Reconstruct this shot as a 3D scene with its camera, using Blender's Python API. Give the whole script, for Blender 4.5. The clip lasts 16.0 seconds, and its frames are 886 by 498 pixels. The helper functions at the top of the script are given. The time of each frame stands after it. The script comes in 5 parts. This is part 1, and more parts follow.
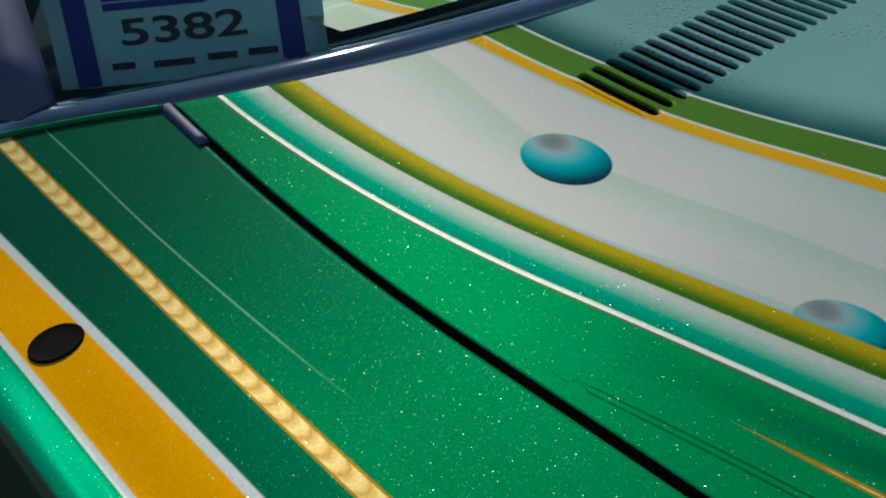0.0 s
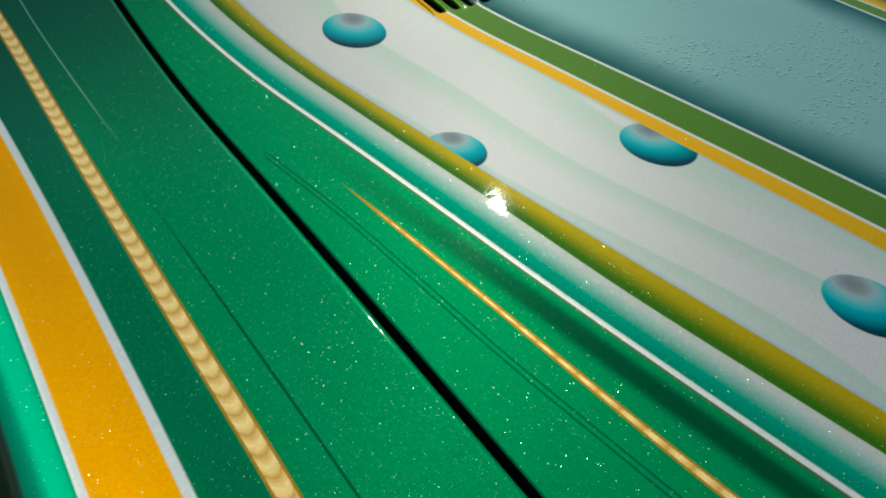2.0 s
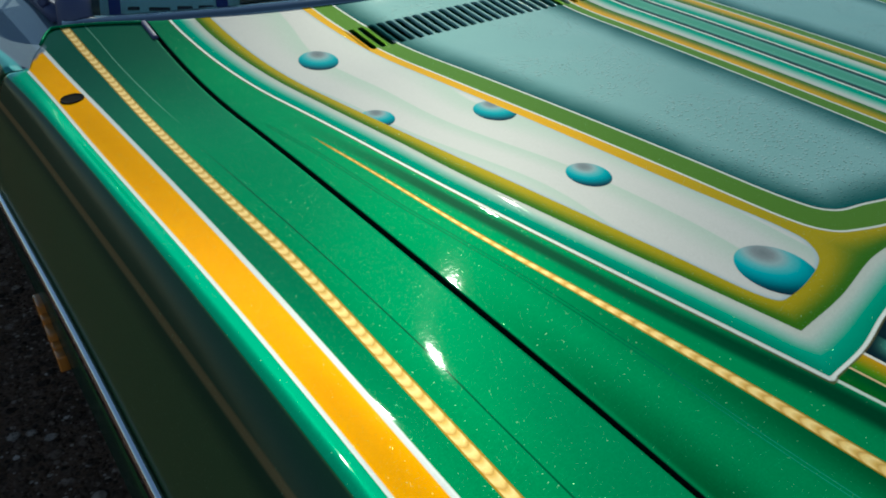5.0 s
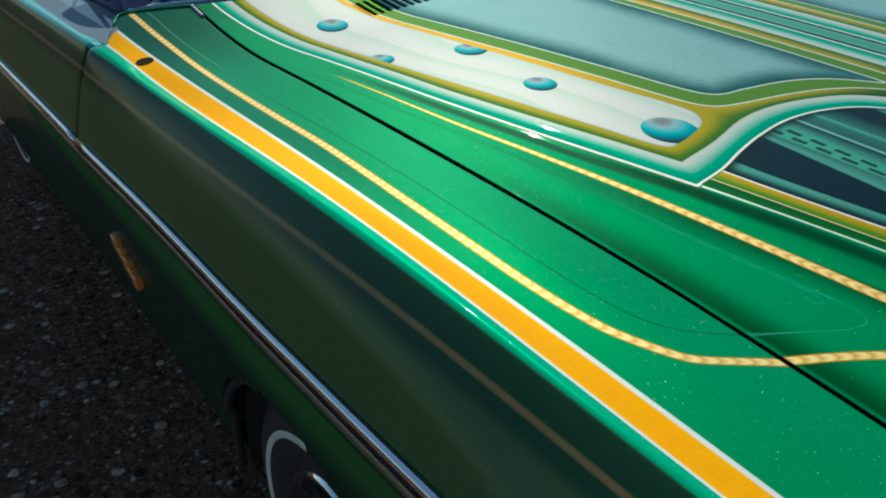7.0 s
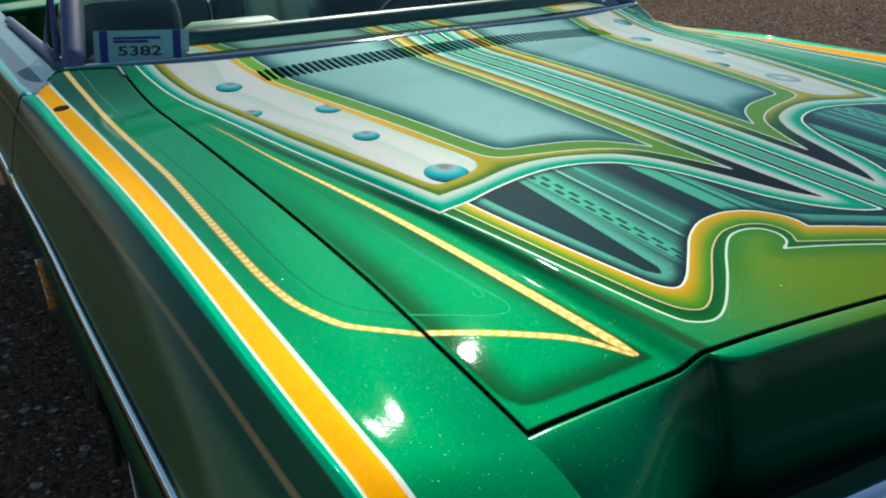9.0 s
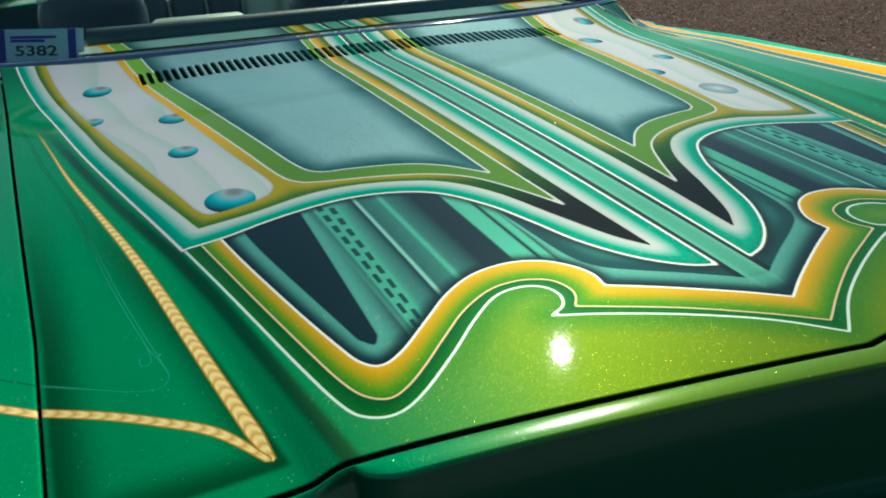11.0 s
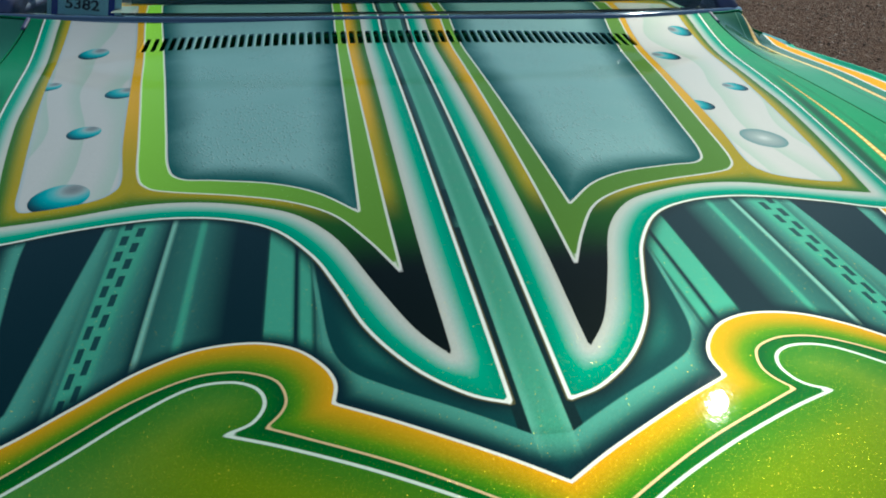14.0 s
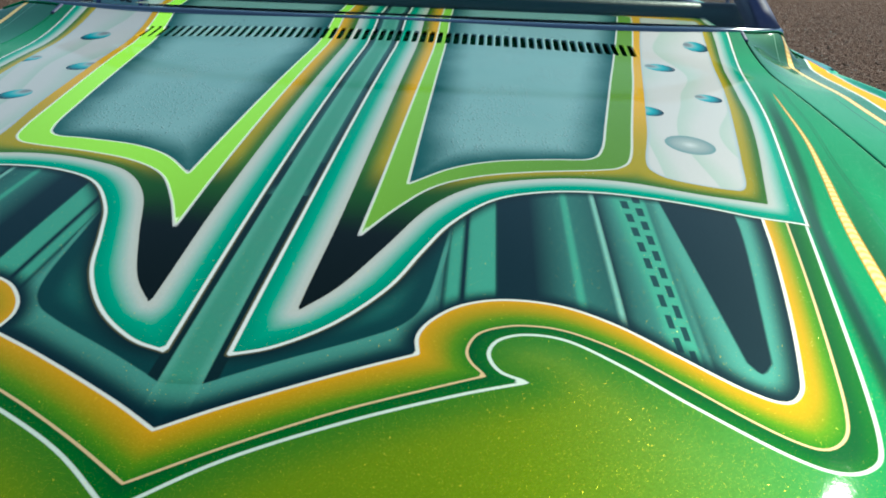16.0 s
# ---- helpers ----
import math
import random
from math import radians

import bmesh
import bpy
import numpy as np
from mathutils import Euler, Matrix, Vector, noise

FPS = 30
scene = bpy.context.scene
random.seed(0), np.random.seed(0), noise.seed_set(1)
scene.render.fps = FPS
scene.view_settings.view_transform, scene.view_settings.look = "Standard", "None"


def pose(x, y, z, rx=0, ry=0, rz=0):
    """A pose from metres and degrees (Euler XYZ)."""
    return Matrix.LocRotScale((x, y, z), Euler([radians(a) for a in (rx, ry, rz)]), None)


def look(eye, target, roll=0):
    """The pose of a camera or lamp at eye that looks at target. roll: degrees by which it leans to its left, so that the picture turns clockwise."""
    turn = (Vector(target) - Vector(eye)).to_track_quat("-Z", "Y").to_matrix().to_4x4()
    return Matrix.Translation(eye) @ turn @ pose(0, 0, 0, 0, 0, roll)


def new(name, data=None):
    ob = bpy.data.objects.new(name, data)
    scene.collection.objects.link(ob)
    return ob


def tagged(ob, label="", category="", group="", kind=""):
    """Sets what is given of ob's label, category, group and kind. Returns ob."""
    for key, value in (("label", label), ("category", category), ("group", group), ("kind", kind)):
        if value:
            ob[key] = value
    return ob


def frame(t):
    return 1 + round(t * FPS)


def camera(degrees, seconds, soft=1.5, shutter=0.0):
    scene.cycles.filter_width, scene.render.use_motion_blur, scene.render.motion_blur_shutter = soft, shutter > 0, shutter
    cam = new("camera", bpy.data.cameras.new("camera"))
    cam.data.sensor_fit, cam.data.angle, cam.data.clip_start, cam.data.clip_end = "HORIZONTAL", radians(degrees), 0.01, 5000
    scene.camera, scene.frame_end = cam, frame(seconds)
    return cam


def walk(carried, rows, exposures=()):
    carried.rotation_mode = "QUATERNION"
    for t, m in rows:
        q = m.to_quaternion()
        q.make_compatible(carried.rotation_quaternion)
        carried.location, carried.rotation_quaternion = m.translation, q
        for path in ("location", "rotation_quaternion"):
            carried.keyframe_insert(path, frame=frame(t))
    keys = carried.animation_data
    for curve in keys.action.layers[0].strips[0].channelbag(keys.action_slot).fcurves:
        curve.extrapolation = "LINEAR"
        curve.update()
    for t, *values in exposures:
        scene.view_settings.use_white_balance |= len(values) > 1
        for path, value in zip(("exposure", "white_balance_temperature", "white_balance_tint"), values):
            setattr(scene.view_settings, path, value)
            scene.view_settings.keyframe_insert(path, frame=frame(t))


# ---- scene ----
cam = camera(55.5, 16.0, soft=1.9)

# the camera's way: seconds, place in metres, turn in degrees
PATH = [
    (0, -0.9502, 0.9411, 1.2899, 57.088, 4.509, -40.516),
    (0.5, -0.9652, 0.8814, 1.3071, 54.945, 2.444, -41.050),
    (1, -0.9398, 0.8039, 1.3127, 54.762, 2.165, -39.233),
    (1.5, -0.9072, 0.7149, 1.3025, 55.469, 0.493, -35.845),
    (2, -0.8946, 0.6281, 1.3002, 55.057, -1.164, -31.838),
    (2.5, -0.9072, 0.5682, 1.2995, 55.770, 0.021, -29.468),
    (3, -0.9609, 0.5335, 1.3198, 55.871, 0.271, -31.569),
    (3.5, -1.0180, 0.4651, 1.3532, 57.004, -0.469, -33.724),
    (4, -1.0658, 0.4089, 1.4017, 56.816, -1.951, -35.432),
    (4.2, -1.0587, 0.3774, 1.4010, 57.579, -1.796, -34.991),
    (6.3, -1.1627, -0.0408, 1.3763, 61.125, 3.589, -32.829),
    (6.5, -1.1826, -0.0600, 1.3814, 61.089, 3.963, -33.450),
    (7, -1.2610, -0.0992, 1.3890, 61.366, 3.715, -34.732),
    (7.5, -1.2587, -0.1595, 1.3787, 62.186, 3.403, -34.087),
    (8, -1.2313, -0.2723, 1.3699, 63.875, 3.228, -32.915),
    (8.5, -1.1919, -0.3830, 1.3697, 66.422, 2.512, -31.771),
    (9, -1.0949, -0.4754, 1.3643, 67.902, 2.021, -31.158),
    (9.5, -0.9932, -0.5146, 1.3626, 68.569, 2.325, -31.649),
    (10, -0.8546, -0.4874, 1.3440, 68.506, 3.160, -31.347),
    (10.2, -0.8014, -0.4738, 1.3403, 68.334, 3.451, -30.763),
    (12.3, -0.4485, -0.5302, 1.3323, 67.756, -0.898, -14.538),
    (12.5, -0.4220, -0.5248, 1.3367, 67.934, -1.206, -14.059),
    (13, -0.3355, -0.4590, 1.3346, 67.829, -2.449, -13.762),
    (13.5, -0.2447, -0.3969, 1.3316, 67.158, -1.933, -11.969),
    (14, -0.1590, -0.3798, 1.3237, 66.670, -0.651, -8.315),
    (14.5, -0.0394, -0.3939, 1.3128, 66.217, -1.378, -2.890),
    (15, 0.0845, -0.4187, 1.2943, 65.898, -2.872, 2.468),
    (15.5, 0.1522, -0.4144, 1.2738, 66.921, -2.565, 4.318),
    (16, 0.1973, -0.3764, 1.2523, 69.019, -1.917, 3.088),
]
# the camera darkens its picture a little over the bright fender, and opens up later
# seconds, stops, kelvin, tint
EXPOSURES = [(0, -0.2, 6530, -3), (1, -0.12, 6530, -3), (2, -0.17, 6530, -3), (3, -0.16, 6510, -3), (4, -0.1, 6450, -4), (6.5, 0.14, 6390, -7), (8, 0.38, 6370, -7), (9.5, 0.14, 6370, -6),
             (10.2, 0.11, 6370, -6), (12.5, 0.22, 6380, -5), (13.5, 0.17, 6360, -5), (14.5, 0.04, 6380, -5), (15.2, 0.23, 6390, -5), (16, 0.52, 6390, -5)]
walk(cam, [(row[0], pose(*row[1:])) for row in PATH], EXPOSURES)

# ---- light: clear sky, sun behind the car and to its left ----
SUN_ELEVATION, SUN_AZIMUTH = radians(41.0), radians(35.5)
sun_way = Vector((math.cos(SUN_ELEVATION) * math.sin(SUN_AZIMUTH), math.cos(SUN_ELEVATION) * math.cos(SUN_AZIMUTH), math.sin(SUN_ELEVATION)))
world = bpy.data.worlds.new("sky")
scene.world = world
world.use_nodes = True
sky = world.node_tree.nodes.new("ShaderNodeTexSky")
sky.sky_type, sky.sun_disc = "NISHITA", False
sky.sun_elevation, sky.sun_rotation = SUN_ELEVATION, SUN_AZIMUTH
sky.air_density, sky.dust_density, sky.altitude = 1.0, 0.08, 600.0
world.node_tree.nodes["Background"].inputs["Strength"].default_value = 0.092
world.node_tree.links.new(sky.outputs[0], world.node_tree.nodes["Background"].inputs["Color"])
sun_lamp = bpy.data.lights.new("sun", "SUN")
sun_lamp.energy, sun_lamp.angle, sun_lamp.color = 3.2, radians(0.53), (1.0, 0.94, 0.85)
sun = new("sun", sun_lamp)
sun.matrix_world = look(sun_way * 20, (0, 0, 0))


# ---- materials ----
class Nodes:
    """A short way to write a node tree."""

    def __init__(self, name):
        self.mat = bpy.data.materials.new(name)
        self.mat.use_nodes = True
        self.tree = self.mat.node_tree
        self.bsdf = self.tree.nodes["Principled BSDF"]
        self.coords = None

    def put(self, socket, value):
        if isinstance(value, bpy.types.NodeSocket):
            self.tree.links.new(value, socket)
        elif isinstance(value, (tuple, list)) and len(value) == 3 and socket.type == "RGBA":
            socket.default_value = (*value, 1.0)
        else:
            socket.default_value = value

    def set(self, **values):
        for key, value in values.items():
            self.put(self.bsdf.inputs[key.replace("_", " ")], value)
        return self

    def place(self):
        if self.coords is None:
            self.coords = self.tree.nodes.new("ShaderNodeTexCoord").outputs["Object"]
        return self.coords

    def attr(self, name):
        node = self.tree.nodes.new("ShaderNodeAttribute")
        node.attribute_name = name
        return node.outputs["Fac"]

    def math(self, op, a, b=0.0, c=0.0):
        node = self.tree.nodes.new("ShaderNodeMath")
        node.operation = op
        for socket, value in zip(node.inputs, (a, b, c)):
            self.put(socket, value)
        return node.outputs[0]

    def step(self, value, lo, hi, soft=True):
        """0 below lo, 1 above hi (or the other way round where lo > hi)."""
        node = self.tree.nodes.new("ShaderNodeMapRange")
        node.interpolation_type = "SMOOTHSTEP" if soft else "LINEAR"
        node.clamp = True
        flip = lo > hi
        self.put(node.inputs["Value"], value)
        node.inputs["From Min"].default_value, node.inputs["From Max"].default_value = min(lo, hi), max(lo, hi)
        node.inputs["To Min"].default_value, node.inputs["To Max"].default_value = (1, 0) if flip else (0, 1)
        return node.outputs[0]

    def line(self, value, at, half, edge=0.0012):
        """1 where value is within half of at."""
        off = self.math("ABSOLUTE", self.math("SUBTRACT", value, at))
        return self.step(off, half + edge * 0.5, max(half - edge * 0.5, 0.0))

    def mix(self, fac, a, b, blend="MIX"):
        node = self.tree.nodes.new("ShaderNodeMix")
        node.data_type, node.blend_type = "RGBA", blend
        self.put(node.inputs[0], fac)
        self.put(node.inputs[6], a)
        self.put(node.inputs[7], b)
        return node.outputs[2]

    def ramp(self, value, stops, mode="LINEAR"):
        node = self.tree.nodes.new("ShaderNodeValToRGB")
        node.color_ramp.interpolation = mode
        while len(node.color_ramp.elements) < len(stops):
            node.color_ramp.elements.new(0.5)
        for element, (at, colour) in zip(node.color_ramp.elements, stops):
            element.position = at
            element.color = (*colour, 1) if isinstance(colour, tuple) else (colour, colour, colour, 1)
        self.put(node.inputs[0], value)
        return node.outputs[0]

    def noise(self, scale, detail=3.0, rough=0.55, vector=None, out="Fac"):
        node = self.tree.nodes.new("ShaderNodeTexNoise")
        self.put(node.inputs["Vector"], vector or self.place())
        node.inputs["Scale"].default_value, node.inputs["Detail"].default_value = scale, detail
        node.inputs["Roughness"].default_value = rough
        return node.outputs[out]

    def cells(self, scale, out="Color", feature="F1", vector=None):
        node = self.tree.nodes.new("ShaderNodeTexVoronoi")
        node.feature = feature
        self.put(node.inputs["Vector"], vector or self.place())
        node.inputs["Scale"].default_value = scale
        return node.outputs[out]

    def bump(self, height, distance, strength=1.0, normal=None):
        node = self.tree.nodes.new("ShaderNodeBump")
        node.inputs["Strength"].default_value, node.inputs["Distance"].default_value = strength, distance
        self.put(node.inputs["Height"], height)
        if normal is not None:
            self.put(node.inputs["Normal"], normal)
        return node.outputs[0]

    def vec(self, op, a, b=(0, 0, 0), scale=1.0):
        node = self.tree.nodes.new("ShaderNodeVectorMath")
        node.operation = op
        self.put(node.inputs[0], a)
        self.put(node.inputs[1], b)
        if op == "SCALE":
            node.inputs[3].default_value = scale
        return node.outputs["Value"] if op in ("LENGTH", "DOT_PRODUCT") else node.outputs[0]

    def tilted(self, colour, amount):
        """The surface's normal, tilted by a random colour."""
        normal = self.tree.nodes.new("ShaderNodeNewGeometry").outputs["Normal"]
        off = self.vec("SCALE", self.vec("SUBTRACT", colour, (0.5, 0.5, 0.5)), scale=amount)
        return self.vec("NORMALIZE", self.vec("ADD", normal, off))

    def lobe(self, share, colour, rough, lean=None):
        """Pearl in the paint: a share of broad gloss over the rest, its platelets leaning one way."""
        gloss, both = self.tree.nodes.new("ShaderNodeBsdfGlossy"), self.tree.nodes.new("ShaderNodeMixShader")
        self.put(gloss.inputs["Color"], colour)
        gloss.inputs["Roughness"].default_value = rough
        if lean is not None:
            way = self.tree.nodes.new("ShaderNodeCombineXYZ")
            for socket, value in zip(way.inputs, lean):
                socket.default_value = value
            self.put(gloss.inputs["Normal"], way.outputs[0])
        out = self.tree.nodes["Material Output"].inputs["Surface"]
        below = out.links[0].from_socket
        self.put(both.inputs[0], share)
        self.tree.links.new(below, both.inputs[1])
        self.tree.links.new(gloss.outputs[0], both.inputs[2])
        self.tree.links.new(both.outputs[0], out)

    def lacquer(self, colour, flake=0.05, metal=0.07, sparkle=(0.50, 0.95, 0.52), clear=1.36, gloss=0.36, dusting=0.5, haze=0.028, flecks=1.0):
        """Metal-flake candy paint under a clear coat."""
        fine = self.cells(1000.0)
        specks = self.cells(1400.0)
        near = self.cells(1400.0, "Distance")
        coarse, coarse_near = self.cells(620.0), self.cells(620.0, "Distance")
        pick_coarse = self.math("FRACT", self.math("MULTIPLY", self.vec("DOT_PRODUCT", coarse, (5.1, 3.7, 8.3)), 7.31))
        pick = self.math("FRACT", self.math("MULTIPLY", self.vec("DOT_PRODUCT", specks, (3.1, 7.7, 5.3)), 9.73))
        dot = self.step(near, 0.44, 0.26)
        # a few flakes lie so that they always show; many more only glint towards the sun
        bright = self.math("MULTIPLY", self.step(pick, 0.9935, 0.999), dot)
        bright = self.math("MAXIMUM", bright, self.math("MULTIPLY", self.step(pick_coarse, 0.988, 0.997), self.step(coarse_near, 0.34, 0.22)))
        mirror = self.math("MULTIPLY", self.math("MULTIPLY", self.step(pick, 0.962, 0.967), self.step(pick, 0.99, 0.98)), dot)
        dust = self.math("MULTIPLY", self.math("MULTIPLY", self.step(pick, 0.82, 0.83), self.step(pick, 0.96, 0.95)), dot)
        # black and ink hold no flake
        holds = self.step(self.vec("DOT_PRODUCT", colour, (0.3, 0.6, 0.1)), 0.02, 0.14)
        holds = self.math("MULTIPLY", holds, flecks)
        bright, mirror = self.math("MULTIPLY", bright, holds), self.math("MULTIPLY", mirror, holds)
        dust = self.math("MULTIPLY", self.math("MULTIPLY", dust, holds), dusting)
        shade = self.math("ADD", 0.93, self.math("MULTIPLY", self.vec("DOT_PRODUCT", fine, (0.33, 0.33, 0.33)), 0.14))
        colour = self.mix(1.0, colour, self.vec("MULTIPLY", shade, (1, 1, 1)), "MULTIPLY")
        colour = self.mix(self.math("MULTIPLY", bright, 0.85), colour, sparkle)
        colour = self.mix(self.math("MULTIPLY", mirror, 0.5), colour, sparkle)
        colour = self.mix(self.math("MULTIPLY", dust, 0.24), colour, sparkle)
        shine = self.math("MAXIMUM", self.math("MULTIPLY", bright, 0.4), self.math("MULTIPLY", mirror, 0.4))
        shine = self.math("MAXIMUM", shine, self.math("MULTIPLY", dust, 0.45))
        tilt = self.mix(mirror, self.vec("ADD", self.vec("SCALE", self.vec("SUBTRACT", fine, (0.5, 0.5, 0.5)), scale=flake), (0.5, 0.5, 0.5)),
                        self.vec("ADD", self.vec("SCALE", self.vec("SUBTRACT", specks, (0.5, 0.5, 0.5)), scale=0.45), (0.5, 0.5, 0.5)))
        tilt = self.mix(dust, tilt, self.vec("ADD", self.vec("SCALE", self.vec("SUBTRACT", specks, (0.5, 0.5, 0.5)), scale=0.42), (0.5, 0.5, 0.5)))
        polish = self.math("ADD", self.math("MULTIPLY", mirror, 0.24), self.math("MULTIPLY", dust, 0.20))
        self.set(Base_Color=colour, Metallic=self.math("MAXIMUM", metal, shine), Roughness=self.math("SUBTRACT", 0.50, polish),
                 Specular_IOR_Level=0.0, Coat_Weight=gloss, Coat_Roughness=haze, Coat_IOR=clear, Normal=self.tilted(tilt, 1.0))
        peel = self.bump(self.noise(160.0, 2.0), 0.00004)
        self.put(self.bsdf.inputs["Coat Normal"], peel)
        return self.mat


WHITE, TEAL, INK = (0.58, 0.57, 0.54), (0.0, 0.315, 0.19), (0.001, 0.016, 0.022)
GREEN, DEEP, LIME = (0.0, 0.240, 0.076), (0.0, 0.075, 0.011), (0.130, 0.215, 0.002)
ORANGE, MINT = (0.92, 0.41, 0.0), (0.06, 0.305, 0.205)


def gold_leaf(n, colour):
    """Engine-turned gold leaf laid over colour in two strokes."""
    cloud = n.noise(90.0, 3.0)
    for stroke in ("back", "run"):
        inside = n.math("SUBTRACT", n.attr(stroke + "_wide"), n.math("ABSOLUTE", n.attr(stroke + "_off")))
        # overlapping round turns, each with a bright face and a darker rim
        bow = n.math("POWER", n.math("DIVIDE", n.math("ABSOLUTE", n.attr(stroke + "_off")), 0.005), 2.0)
        turn = n.math("FRACT", n.math("ADD", n.math("DIVIDE", n.attr(stroke + "_arc"), 0.0150), n.math("MULTIPLY", bow, 0.34)))
        swirl = n.ramp(turn, [(0.0, (0.60, 0.33, 0.08)), (0.14, (0.78, 0.48, 0.13)), (0.5, (1.0, 0.76, 0.32)), (0.78, (0.94, 0.66, 0.23)), (1.0, (0.62, 0.35, 0.09))])
        swirl = n.mix(n.math("MULTIPLY", cloud, 0.38), swirl, (0.62, 0.36, 0.07))
        colour = n.mix(n.step(inside, -0.0014, -0.0005), colour, (0.36, 0.20, 0.008))
        colour = n.mix(n.step(inside, 0.0, 0.001), colour, swirl)
    return colour


def hood_paint():
    n = Nodes("hood_paint")
    x = n.attr("across")
    y = n.attr("along")
    # candy green round the panels, turning to lime at the nose
    lime = n.math("MULTIPLY", n.step(x, 0.54, 0.22), n.step(y, 0.34, 0.12))
    base = n.mix(n.noise(9.0, 2.0), GREEN, (0.0, 0.208, 0.066))
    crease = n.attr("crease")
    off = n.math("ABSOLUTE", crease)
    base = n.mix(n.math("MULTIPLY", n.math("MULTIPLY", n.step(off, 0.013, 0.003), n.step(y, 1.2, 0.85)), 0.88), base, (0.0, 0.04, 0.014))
    # rear hood corners: dimming away from the sun is put into the green
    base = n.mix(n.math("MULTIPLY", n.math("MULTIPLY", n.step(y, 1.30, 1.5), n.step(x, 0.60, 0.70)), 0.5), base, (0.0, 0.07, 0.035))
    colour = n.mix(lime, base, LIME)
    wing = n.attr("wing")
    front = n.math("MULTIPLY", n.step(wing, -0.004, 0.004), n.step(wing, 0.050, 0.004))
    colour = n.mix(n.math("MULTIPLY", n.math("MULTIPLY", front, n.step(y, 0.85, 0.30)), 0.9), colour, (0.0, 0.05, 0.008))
    pin = n.math("SUBTRACT", n.math("ABSOLUTE", n.attr("scroll")), n.math("MULTIPLY", n.step(y, 0.24, 0.30), 0.0019))
    pin = n.math("MINIMUM", n.math("ABSOLUTE", pin), n.math("ABSOLUTE", n.attr("curl")))
    # pinstripe: paler towards the nose, a painted stand-in for its sheen
    colour = n.mix(n.math("MULTIPLY", n.line(pin, 0.0, 0.0006, 0.0008), 0.7), colour, n.mix(n.step(y, 0.36, 0.66), (0.04, 0.30, 0.19), (0.0, 0.05, 0.02)))
    colour = gold_leaf(n, colour)
    # outer ribbon: white line, deep green, cream line, orange, white line
    a, b, c = n.attr("ribbon_a"), n.attr("ribbon_b"), n.attr("ribbon_c")
    colour = n.mix(n.math("MULTIPLY", n.step(a, -0.046, -0.001), n.math("SUBTRACT", 0.75, n.math("MULTIPLY", n.step(x, 0.3, 0.42), 0.75))), colour, (0.015, 0.15, 0.008))
    colour = n.mix(n.step(a, -0.0006, 0.0006), colour, n.mix(n.step(a, 0.003, 0.016), (0.004, 0.11, 0.009), DEEP))
    ribbon = n.ramp(n.step(n.math("DIVIDE", b, n.math("ADD", n.math("SUBTRACT", b, c), 0.002)), 0.0, 1.0, False),
                    [(0.0, (0.01, 0.16, 0.004)), (0.28, (0.09, 0.22, 0.003)), (0.58, (0.35, 0.25, 0.003)), (1.0, (0.67, 0.30, 0.003))])
    colour = n.mix(n.step(b, 0.0, 0.001), colour, ribbon)
    colour = n.mix(n.line(a, 0.0, 0.0015), colour, (0.6, 0.68, 0.58))
    colour = n.mix(n.line(b, 0.0, 0.0011), colour, (0.66, 0.46, 0.24))
    # dark field with airbrushed bars
    fan = n.attr("fan")
    mid = (0.03, 0.14, 0.115)
    bars = n.ramp(n.math("DIVIDE", fan, 0.5), [
        (0.30, mid), (0.338, (0.05, 0.2, 0.155)), (0.345, INK), (0.352, MINT), (0.368, MINT), (0.374, INK), (0.380, INK), (0.384, MINT), (0.430, MINT), (0.434, INK),
        (0.50, INK), (0.565, (0.03, 0.13, 0.11)), (0.572, MINT), (0.580, MINT), (0.584, mid), (0.632, (0.02, 0.09, 0.08)), (0.634, (0.2, 0.45, 0.36)), (0.640, (0.2, 0.45, 0.36)), (0.643, INK),
        (0.672, (0.04, 0.17, 0.14)), (0.690, MINT), (0.748, MINT), (0.754, (0.03, 0.13, 0.11)), (0.774, (0.06, 0.22, 0.17)), (0.784, INK)])
    rung = n.math("FRACT", n.math("DIVIDE", y, 0.034))
    rung2 = n.math("FRACT", n.math("ADD", n.math("DIVIDE", y, 0.034), 0.5))
    gaps = n.math("MAXIMUM", n.math("MULTIPLY", n.step(rung, 0.36, 0.42), n.line(fan, 0.3665, 0.0040, 0.0015)),
                  n.math("MULTIPLY", n.step(rung2, 0.36, 0.42), n.line(fan, 0.3525, 0.0040, 0.0015)))
    bars = n.mix(gaps, bars, (0.008, 0.05, 0.05))
    fang = n.attr("fang")
    bars = n.mix(n.step(n.attr("fan"), 0.382, 0.388), bars, n.mix(n.step(fang, -0.035, -0.004), INK, (0.07, 0.27, 0.21)))
    bars = n.mix(n.step(fang, -0.002, 0.001), bars, INK)
    swirl = n.attr("swirl")
    inner = n.mix(n.math("MULTIPLY", n.step(swirl, 0.008, 0.040), 0.9), (0.002, 0.040, 0.040), (0.02, 0.16, 0.125))
    outer = n.mix(n.step(swirl, -0.034, -0.001), (0.002, 0.040, 0.040), (0.07, 0.26, 0.20))
    inner = n.mix(n.step(swirl, 0.0012, -0.0012), inner, outer)
    bars = n.mix(n.step(n.attr("belly"), -0.001, 0.001), bars, inner)
    bars = n.mix(n.step(c, 0.022, 0.002), bars, INK)
    d = n.attr("panel_d")
    bars = n.mix(n.step(d, -0.020, -0.001), bars, (0.001, 0.011, 0.014))
    colour = n.mix(n.step(c, -0.0006, 0.0006), colour, bars)
    colour = n.mix(n.line(c, 0.0, 0.0015), colour, (0.7, 0.7, 0.62))
